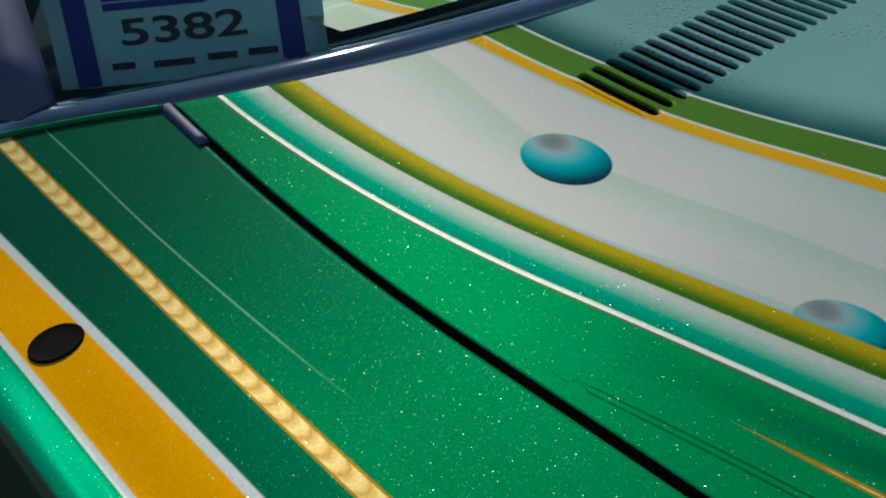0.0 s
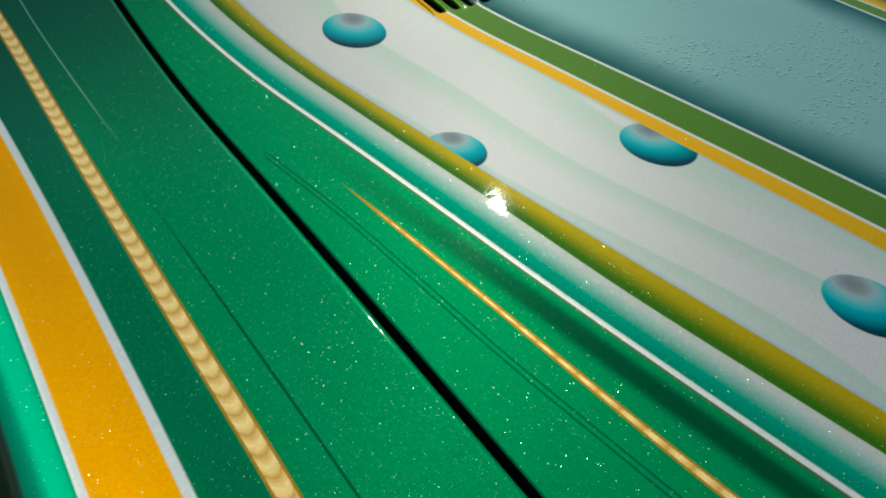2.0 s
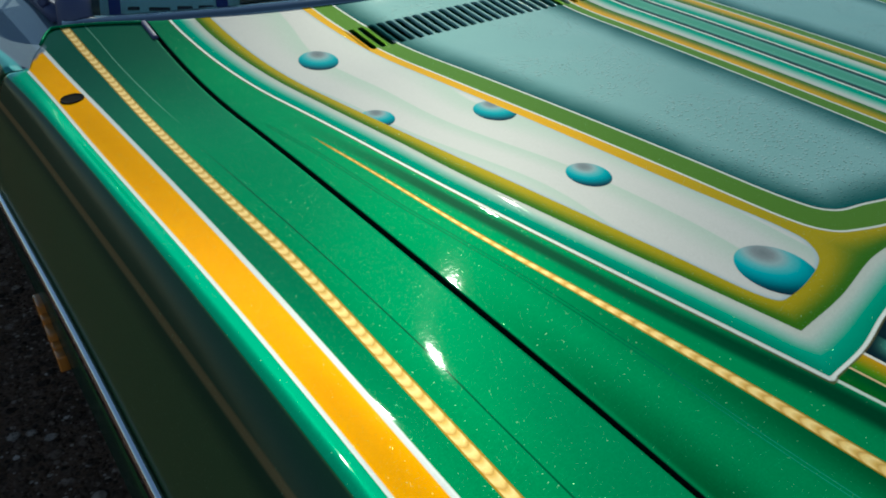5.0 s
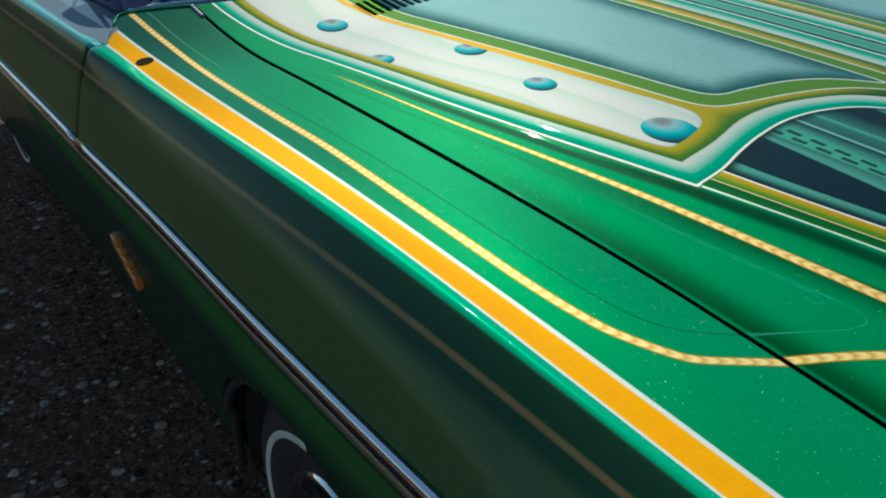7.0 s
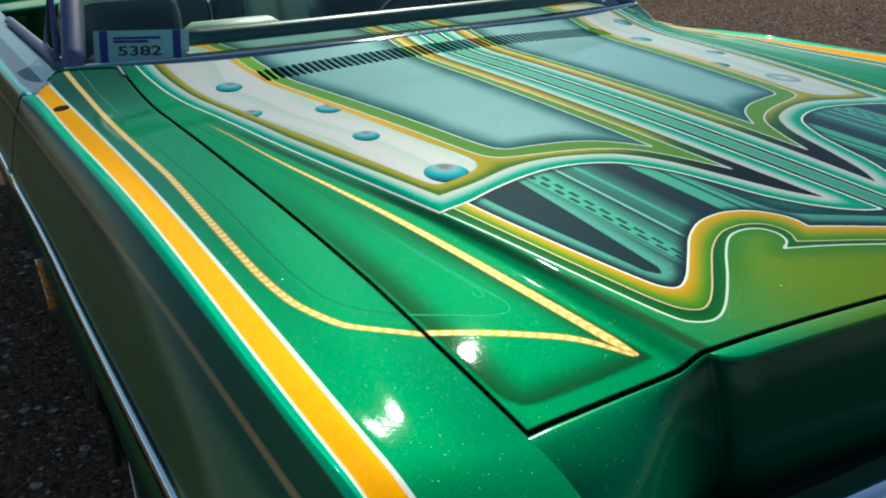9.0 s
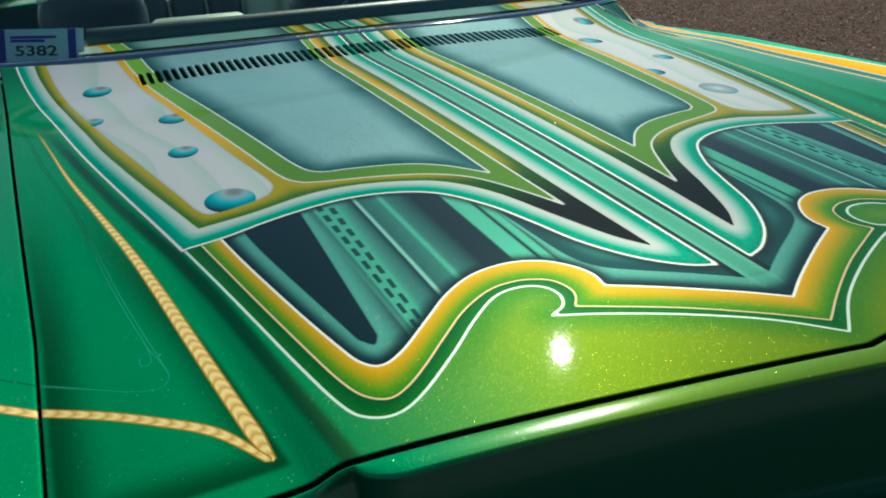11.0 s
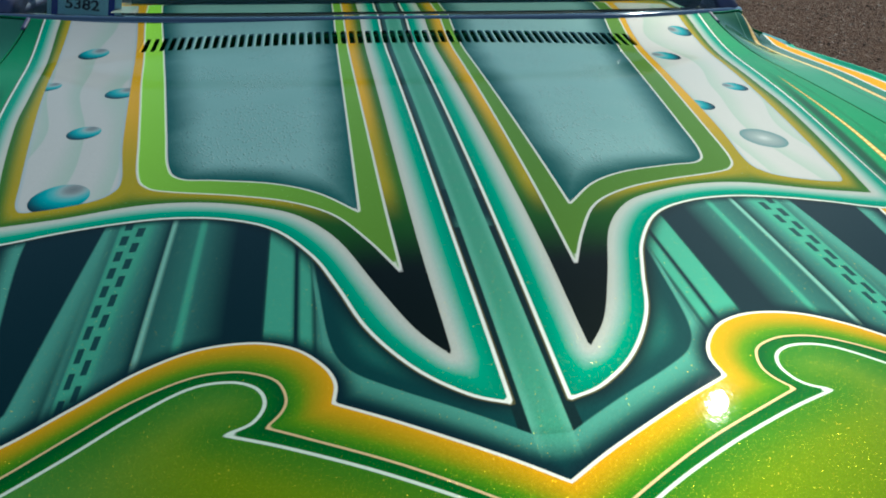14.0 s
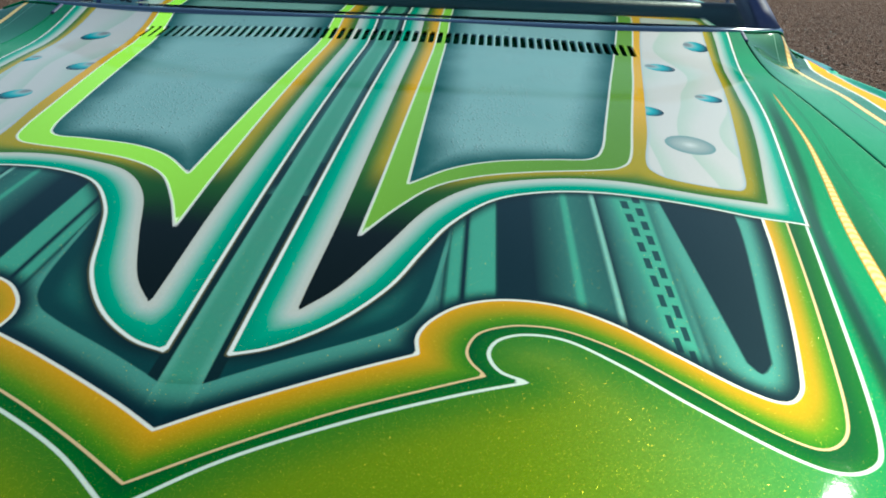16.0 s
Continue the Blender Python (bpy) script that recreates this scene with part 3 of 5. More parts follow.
def sweep(points, profile, closed=True, up=(0, 0, 1)):
    """A bmesh of a profile drawn along points; profile x goes sideways and y up."""
    bm = bmesh.new()
    rings = []
    pts = [Vector(p) for p in points]
    for i, p in enumerate(pts):
        way = (pts[min(i + 1, len(pts) - 1)] - pts[max(i - 1, 0)]).normalized()
        side = way.cross(Vector(up)).normalized()
        top = side.cross(way)
        rings.append([bm.verts.new(p + side * a + top * b) for a, b in profile])
    n = len(profile)
    for a, b in zip(rings, rings[1:]):
        for j in range(n if closed else n - 1):
            bm.faces.new((a[j], a[(j + 1) % n], b[(j + 1) % n], b[j]))
    if closed:
        bm.faces.new(rings[0])
        bm.faces.new(rings[-1][::-1])
    bmesh.ops.recalc_face_normals(bm, faces=bm.faces)
    return shaded(bm)


def lathe(profile, steps=48):
    """A bmesh of a profile of (radius, x) turned about the x axis."""
    bm = bmesh.new()
    rings = [[bm.verts.new((px, r * math.cos(a), r * math.sin(a))) for r, px in profile] for a in np.linspace(0, 2 * math.pi, steps, endpoint=False)]
    for a, b in zip(rings, rings[1:] + rings[:1]):
        for j in range(len(profile) - 1):
            bm.faces.new((a[j], a[j + 1], b[j + 1], b[j]))
    bmesh.ops.remove_doubles(bm, verts=bm.verts, dist=1e-5)
    bmesh.ops.recalc_face_normals(bm, faces=bm.faces)
    return shaded(bm)


def moved(bm, m):
    bmesh.ops.transform(bm, matrix=m, verts=bm.verts)
    return bm


# ---- the car's surfaces (x across, y from the nose to the tail) ----
def crease_x(y):
    return 0.488 + 0.085 * y + 0.045 * y * y


def hood_z(x, y):
    ax, y = np.abs(x), np.asarray(y, float)
    z = 0.9418 + 0.1122 * y - 0.0282 * y * y - 0.049 * ax * ax
    z = z + 0.5 * np.maximum(0, y - 1.2) ** 2 * (1 - 0.15 * (ax / 0.73) ** 2)
    d = ax - crease_x(y)
    fade = 1 - ease(y, 0.35, 1.15)
    dish = np.clip((d - 0.026) / 0.17, 0, 1) ** (1.4 - 0.4 * ease(y, 0.4, 0.7))
    z = z - 0.055 * np.maximum(0, 0.30 - y) ** 2 * ease(d, 0.0, 0.05)
    return z - fade * 0.008 * ease(d, -0.004, 0.030) + (1 - ease(y, 0.35, 1.35)) * (0.006 + 0.005 * ease(y, 0.2, 0.6)) * dish


def seam_x(y):
    return 0.6960 + 0.0312 * np.asarray(y, float) + 0.03 * np.maximum(0, 0.35 - np.asarray(y, float))


def front_y(ax):
    return 0.0515 - 0.5 * ((0.073 - 0.150 * ax) + np.sqrt((0.073 - 0.150 * ax) ** 2 + 0.0002))


def rear_y(ax):
    return 1.440 + 0.070 * (ax / 0.73) ** 4


SLOT_Y0, SLOT_Y1, SLOT_X = 1.280, 1.356, 0.4905


def mirrored(run):
    """The run, led in by the straight mirror of its first stretch."""
    first = [(-run[1][0], run[1][1]), run[0]]
    return np.vstack([np.array(first, float), smooth_run(run)])


LINE_A = [(0, -0.001), (0.052, 0.046), (0.12, 0.089), (0.19, 0.125), (0.239, 0.146)]
LINE_A2 = [(0.239, 0.146), (0.219, 0.157), (0.211, 0.178), (0.219, 0.198), (0.241, 0.208), (0.272, 0.203), (0.31, 0.174), (0.352, 0.134), (0.402, 0.092),
           (0.432, 0.078), (0.456, 0.086), (0.470, 0.110), (0.486, 0.180), (0.512, 0.320), (0.541, 0.475)]
LINE_B = [(0, 0.021), (0.05, 0.058), (0.113, 0.099), (0.18, 0.135), (0.209, 0.150)]
LINE_B2 = [(0.209, 0.150), (0.198, 0.166), (0.195, 0.182), (0.202, 0.203), (0.218, 0.215), (0.240, 0.221), (0.272, 0.217), (0.312, 0.194), (0.350, 0.160),
           (0.385, 0.127), (0.412, 0.106), (0.431, 0.100), (0.448, 0.113), (0.459, 0.140), (0.471, 0.195), (0.495, 0.325), (0.521, 0.478)]
LINE_C = [(0, 0.069), (0.04, 0.098), (0.109, 0.142), (0.159, 0.171)]
LINE_C2 = [(0.159, 0.171), (0.157, 0.196), (0.167, 0.221), (0.190, 0.246), (0.225, 0.259), (0.270, 0.255), (0.312, 0.232), (0.352, 0.196), (0.392, 0.160),
           (0.418, 0.147), (0.434, 0.160), (0.444, 0.192), (0.462, 0.275), (0.484, 0.395), (0.496, 0.475)]
LINE_D = [(0.0235, 0.155), (0.055, 0.170), (0.093, 0.208), (0.127, 0.268), (0.150, 0.340), (0.173, 0.404), (0.213, 0.468), (0.265, 0.500), (0.325, 0.512),
          (0.385, 0.507), (0.44, 0.495), (0.49, 0.480), (0.541, 0.473)]
LINE_E = [(0.059, 0.219), (0.086, 0.264), (0.114, 0.340), (0.147, 0.436), (0.187, 0.497), (0.235, 0.528), (0.300, 0.549), (0.366, 0.551), (0.446, 0.531), (0.515, 0.521)]
LINE_F = [(0.0875, 0.360), (0.116, 0.432), (0.150, 0.496), (0.198, 0.536), (0.260, 0.562), (0.335, 0.584), (0.366, 0.602), (0.383, 0.645), (0.402, 0.767), (0.424, 0.91),
          (0.446, 1.05), (0.463, 1.17), (0.478, 1.275), (0.496, 1.40), (0.52, 1.60)]
LINE_H = [(0.1205, 0.498), (0.166, 0.556), (0.218, 0.590), (0.286, 0.610), (0.330, 0.622), (0.350, 0.665), (0.368, 0.78), (0.386, 0.90), (0.410, 1.06), (0.438, 1.24), (0.462, 1.40), (0.49, 1.6)]
LINE_G = [(0.54, 1.60), (0.513, 1.42), (0.494, 1.278), (0.468, 1.09), (0.441, 0.897), (0.420, 0.75), (0.399, 0.630), (0.404, 0.590), (0.428, 0.569), (0.480, 0.556), (0.503, 0.568), (0.522, 0.655),
          (0.551, 0.80), (0.580, 0.95), (0.606, 1.10), (0.630, 1.26), (0.646, 1.39), (0.665, 1.6)]
SIDE_D = [(0.542, 0.471), (0.561, 0.570), (0.588, 0.706), (0.614, 0.84), (0.633, 0.95), (0.660, 1.13), (0.683, 1.28), (0.701, 1.41), (0.712, 1.52), (0.72, 1.7)]
SIDE_E = [(0.515, 0.521), (0.533, 0.60), (0.556, 0.70), (0.577, 0.80), (0.596, 0.90), (0.610, 1.00), (0.625, 1.10), (0.639, 1.20), (0.654, 1.30), (0.668, 1.40), (0.676, 1.48), (0.69, 1.7)]
GOLD_RUN = [(0.854, 1.62), (0.847, 1.51), (0.838, 1.40), (0.833, 1.30), (0.829, 1.20), (0.822, 1.0), (0.818, 0.88), (0.818, 0.78), (0.820, 0.65), (0.821, 0.52), (0.820, 0.43), (0.814, 0.362), (0.805, 0.325),
            (0.785, 0.281), (0.764, 0.263), (0.715, 0.237), (0.660, 0.206), (0.614, 0.174), (0.571, 0.137), (0.537, 0.080)]
GOLD_BACK = [(0.537, 0.078), (0.550, 0.165), (0.565, 0.275), (0.581, 0.40), (0.599, 0.52), (0.625, 0.66), (0.650, 0.80), (0.672, 0.97), (0.694, 1.14), (0.700, 1.20)]
BUBBLES = [(-0.572, 1.288, 0.028), (-0.469, 1.006, 0.026), (-0.484, 0.816, 0.0235), (-0.461, 0.588, 0.034), (-0.599, 1.076, 0.022),
           (0.622, 1.390, 0.026), (0.518, 1.204, 0.028), (0.556, 0.984, 0.022), (0.442, 0.868, 0.022), (0.470, 0.714, 0.033)]


def leaf_attributes(me, ax, y, shown=True):
    """Gold leaf in two strokes: the offset from each, its half width, and how far along."""
    for name, points in (("run", GOLD_RUN), ("back", GOLD_BACK)):
        line = smooth_run(points, 10)
        off, arc = distance(ax, y, line, False, True)
        total = np.sqrt((np.diff(line, axis=0) ** 2).sum(1)).sum()
        if name == "run":
            wide = 0.0050 - 0.0024 * ease(arc, total - 0.08, total)
        else:
            wide = 0.0056 * (1 - ease(arc, 0.15, 1.0)) + 0.0009 - 0.004 * (1 - ease(arc, 0.0, 0.05)) - 0.004 * ease(arc, 0.95, 1.08)
        wide = wide - 0.012 * (1 - ease(arc, 0.0, 0.008)) - 0.012 * ease(arc, total - 0.008, total)
        put_attribute(me, name + "_off", np.where(shown, off, 1.0))
        put_attribute(me, name + "_wide", wide)
        put_attribute(me, name + "_arc", arc)


def paint_attributes(me, x, y):
    """The hood's painted design, as distances to its lines."""
    ax = np.abs(x)
    top = 1.9
    put_attribute(me, "across", ax)
    put_attribute(me, "along", y)
    put_attribute(me, "band", ax - np.interp(y, [0.55, 1.60], [0.455, 0.60]))
    put_attribute(me, "crease", ax - np.interp(y, [0.0, 0.114, 0.208, 0.349, 0.475, 0.55, 0.65, 0.75, 0.85, 0.95, 1.05, 1.2], [0.478, 0.495, 0.509, 0.530, 0.553, 0.571, 0.594, 0.614, 0.633, 0.650, 0.668, 0.695]))
    put_attribute(me, "ribbon_a", distance(ax, y, outline(mirrored(LINE_A), LINE_A2, [(0.575, 0.65), (0.6, top), (-0.4, top), (-0.4, 0.3)])))
    put_attribute(me, "ribbon_b", distance(ax, y, outline(mirrored(LINE_B), LINE_B2, [(0.54, 0.65), (0.56, top), (-0.4, top), (-0.4, 0.3)])))
    c = distance(ax, y, outline(mirrored(LINE_C), LINE_C2, [(0.515, 0.60), (0.53, top), (-0.4, top), (-0.4, 0.3)]))
    put_attribute(me, "ribbon_c", c)
    put_attribute(me, "panel_d", distance(ax, y, outline([(0.030, top), (0.027, 0.6), (0.0235, 0.155)], LINE_D, SIDE_D)))
    put_attribute(me, "panel_e", distance(ax, y, outline([(0.068, top), (0.066, 0.6), (0.059, 0.219)], LINE_E, SIDE_E)))
    put_attribute(me, "panel_f", distance(ax, y, outline([(0.102, top), (0.1, 1.2), (0.093, 0.6), (0.0875, 0.360)], LINE_F)))
    put_attribute(me, "panel_h", distance(ax, y, outline([(0.1205, top), (0.1205, 0.9), (0.1205, 0.498)], LINE_H)))
    put_attribute(me, "panel_g", distance(ax, y, outline(LINE_G)))
    put_attribute(me, "fang", distance(ax, y, outline([(0.466, 0.56), (0.464, 0.444), (0.424, 0.196)], [(0.424, 0.196), (0.413, 0.181), (0.405, 0.194)], [(0.405, 0.194), (0.392, 0.494), (0.390, 0.56)])))
    swirl = [(0.176, 0.45), (0.168, 0.34), (0.160, 0.252), (0.146, 0.213), (0.118, 0.188), (0.06, 0.150), (0.014, 0.118)]
    put_attribute(me, "swirl", distance(ax, y, outline(swirl, [(-0.3, 0.118), (-0.3, 0.45)])))
    put_attribute(me, "belly", distance(ax, y, outline([(0.176, 0.55), (0.176, 0.45), (0.172, 0.34), (0.166, 0.252), (0.160, 0.05)], [(-0.3, 0.05), (-0.3, 0.55)])))
    slope = np.interp(ax, [0.33, 0.346, 0.373, 0.392, 0.46, 0.49], [0.0, -0.04, 0.02, 0.046, 0.175, 0.27])
    put_attribute(me, "fan", ax + (0.49 - y) * slope)
    leaf_attributes(me, ax, y)
    # airbrushed shade along the front of each wing
    inset = [(float(seam_x(v)) - 0.005, v) for v in (0.95, 0.7, 0.5, 0.35, 0.22, 0.14)] + [(0.700, 0.108), (0.694, 0.088), (0.676, 0.076), (0.61, 0.073), (0.526, 0.073)]
    put_attribute(me, "wing", distance(ax, y, outline(inset, [(0.526, 0.073), (0.56, 0.30), (0.62, 0.60), (0.67, 0.95)])))
    scroll = [(0.716, 1.14), (0.702, 1.05), (0.694, 0.98), (0.684, 0.89), (0.670, 0.80), (0.654, 0.70), (0.640, 0.58), (0.626, 0.44), (0.608, 0.31), (0.599, 0.262), (0.596, 0.236), (0.606, 0.222), (0.630, 0.228), (0.664, 0.249), (0.724, 0.286)]
    curl = [(0.608, 0.300), (0.607, 0.272), (0.612, 0.262), (0.618, 0.268), (0.616, 0.277)]
    put_attribute(me, "scroll", distance(ax, y, smooth_run(scroll), False, True)[0])
    put_attribute(me, "curl", distance(ax, y, smooth_run(curl), False, True)[0])
    bubble, lit = np.full(ax.shape, -1.0), np.zeros(ax.shape)
    for bx, by, r in BUBBLES:
        d = r - np.sqrt((x - bx) ** 2 + ((y - by) / 1.22) ** 2)
        near = d > bubble
        lean = (0.32, 0.58) if bx < 0 else (-0.62, 0.26)
        lit = np.where(near, 2.0 if bx > 0.46 and by < 0.75 and bx < 0.5 else np.clip(1.0 - 0.62 * np.hypot((x - bx) / r - lean[0], (y - by) / (1.22 * r) - lean[1]) - 0.02, 0, 1), lit)
        bubble = np.maximum(bubble, d)
    put_attribute(me, "bubble", bubble)
    put_attribute(me, "bubble_lit", lit)


car = tagged(new("lowrider_car"), "green custom-painted classic lowrider with striped metal-flake hood, parked on dirt", "car")

# ---- hood ----
inner = np.linspace(-SLOT_X, SLOT_X, 241)
COLS_OUT = 58


def hood_mesh():
    fronts = np.concatenate([[0, 0.002], np.linspace(0, 1, 317)[1:]])
    rows_v = [("front", t) for t in fronts] + [("slot", t) for t in np.linspace(0, 1, 20)[1:]] + [("rear", t) for t in np.linspace(0, 1, 26)[1:]]
    outer = np.concatenate([np.linspace(0, 1, COLS_OUT)[:-1], [0.992, 1.0]])
    us = np.concatenate([-outer[::-1][:-1], np.linspace(0, 1, 241), 1 + outer[1:]])
    xs, ys = [], []
    for kind, t in rows_v:
        # the seam's x at about this row, then y from the row's own front and rear edges
        guess_y = {"front": 0.03 + t * 1.25, "slot": 1.28 + 0.076 * t, "rear": 1.356 + t * 0.16}[kind]
        edge = float(seam_x(guess_y)) - 0.0016
        x = np.where(us < 0, -SLOT_X + us * (edge - SLOT_X), np.where(us > 1, SLOT_X + (us - 1) * (edge - SLOT_X), -SLOT_X + us * 2 * SLOT_X))
        lo, hi = front_y(np.abs(x)), rear_y(np.abs(x))
        y = {"front": lo + t * (SLOT_Y0 - lo), "slot": SLOT_Y0 + t * (SLOT_Y1 - SLOT_Y0) + 0 * x, "rear": SLOT_Y1 + t * (hi - SLOT_Y1)}[kind]
        xs.append(x)
        ys.append(y)
    x, y = np.array(xs), np.array(ys)
    z = hood_z(x, y)
    # rolled edges all round
    def skirt(a, sink=0.0):
        a = np.vstack([a[:1], a, a[-1:]])
        a = np.hstack([a[:, :1], a, a[:, -1:]])
        if sink:
            a[0] -= sink
            a[-1] -= sink
            a[1:-1, 0] -= sink
            a[1:-1, -1] -= sink
        return a
    x, y, z = skirt(x), skirt(y), skirt(z, 0.018)
    rows, cols = x.shape
    r0, r1 = 318, 318 + 19
    c0, c1 = COLS_OUT + 1, COLS_OUT + 1 + 240
    faces = grid_faces(rows, cols, lambda i, j: not (r0 <= i < r1 and c0 <= j < c1))
    me = mesh_of("hood", np.stack([x.ravel(), y.ravel(), z.ravel()], 1), faces, PAINT)
    paint_attributes(me, x.ravel(), y.ravel())
    blacken(me, lambda k: k // cols in (0, rows - 1) or k % cols in (0, cols - 1))
    return me


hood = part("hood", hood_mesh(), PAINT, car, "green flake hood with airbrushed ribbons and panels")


# ---- side panels ----
def crest_z(y):
    y = np.asarray(y, float)
    return np.minimum(0.938 + 0.078 * np.maximum(0, y - 0.4) ** 1.5, 1.030)


def trim_z(y):
    return 0.888 - 0.062 * y + 0.018 * y * y - 0.015 * (1 - ease(y, 0.7, 1.3))


def trim_x(y):
    return 0.991 + 0.009 * ease(y, 0.9, 1.7) + 0.009 * ease(y, 1.6, 2.6)


def side_profile(y, inner_x, inner_z):
    """Points down the body's side at y, from its inner edge to the sill."""
    dip = 2.2 * max(0.0, 0.06 - y) ** 2
    late = min(max(y, 0.5), 1.5) - 0.9
    xi = 0.841 + 0.062 * max(0.0, y - 0.6) ** 2 + (0.0059 - 0.0085 * late) * float(ease(y, 0.1, 0.5))
    xo = 0.885 + 0.047 * max(0.0, y - 0.55) ** 2 + 0.1 * max(0.0, 0.3 - y) ** 2
    xc = 0.898 + 0.055 * (y - 0.5) ** 2
    if y > 1.5:
        xi, xo, xc = min(xi, 0.897), min(xo, 0.938), min(0.950 + 0.02 * (y - 1.5), 0.966)
    # the fender climbs to a ridge along its outer edge
    u, early = max(y, -0.05) - 0.7, 1 - float(ease(y, 1.30, 1.50))
    xi += (0.8538 + u * (0.0054 + u * (0.0163 + 0.0441 * u)) - xi) * early
    xo += (0.8942 + u * (0.0080 + u * (0.0113 + 0.0362 * u)) - xo) * early
    xc += (0.9135 + u * (0.0153 + u * (0.0071 + 0.0390 * u)) - xc) * early
    zc, zt = float(crest_z(y)), float(trim_z(min(y, 1.7)))
    wide = float(trim_x(y))
    hollow = 0.002 * float(ease(y, 0.15, 0.6)) * (1 - 0.5 * float(ease(y, 1.1, 1.5)))
    late = float(ease(y, 0.85, 1.45))

    def mixed(early, rear):
        share = early + (rear - early) * late
        return share * inner_z + (1 - share) * zc

    zi, zo, zr = mixed(0.70, 0.42), mixed(0.72, 0.18), mixed(0.55, 0.0)
    zi += (0.9815 + u * (0.0317 + u * (-0.0247 + u * (0.0720 + 0.0242 * u))) - zi) * early
    zo += (0.9897 + u * (0.0185 + u * (-0.0724 + u * (0.0783 + 0.1122 * u))) - zo) * early
    zr += (0.9900 + u * (0.0230 + u * (-0.0407 + u * (0.0712 + 0.0369 * u))) - zr) * early
    zm = mixed(0.84, 0.76) - hollow
    zm += (0.52 * inner_z + 0.48 * zi - zm) * (1 - float(ease(y, 0.8, 1.2)))
    # a slight crown across the skin ahead of the wheel
    ahead = 1 - float(ease(y, 0.50, 0.85))
    zm, zi = zm + 0.0025 * ahead, zi - 0.0018 * ahead
    zc += (zr - 0.002 - zc) * early
    pts = [(inner_x, inner_z), (0.5 * (inner_x + xi), zm), (xi, zi), (xo, zo), (xc, zr),
           (xc + 0.3 * (wide - xc), zc - 0.16 * (zc - zt)), (xc + 0.62 * (wide - xc), zc - 0.45 * (zc - zt)), (xc + 0.88 * (wide - xc), zc - 0.78 * (zc - zt)),
           (wide, zt), (wide - 0.002, zt - 0.04), (0.990, zt - 0.10), (0.988, 0.66), (0.978, 0.54), (0.955, 0.42), (0.93, 0.30), (0.90, 0.22)]
    return [(px, pz - dip * (1 if px < 0.98 else 0.6)) for px, pz in pts]


def sag(sign, y, ax):
    """The right-hand fender has been set lower towards the door."""
    y = np.asarray(y, float)
    drop = 0.031 * (np.clip(y - 1.1, 0, 0.36) / 0.32) ** 1.6 * (1 - ease(y, 1.9, 2.7))
    drop = drop * (1 - ease(y, 1.44, 1.57) * (1 - ease(ax, 0.84, 0.875)))
    return drop * ease(ax, 0.735, 0.850) * (1 - ease(ax, 0.95, 0.985)) * (sign > 0)


def end_y(s):
    """Where the fender ends and the door begins, round the body."""
    return np.interp(s, [0, 1.0, 1.6, 2.0, 3.0, 4.0, 5.0, 8.0, 15.0], [1.516, 1.553, 1.577, 1.53, 1.475, 1.487, 1.50, 1.588, 1.60])


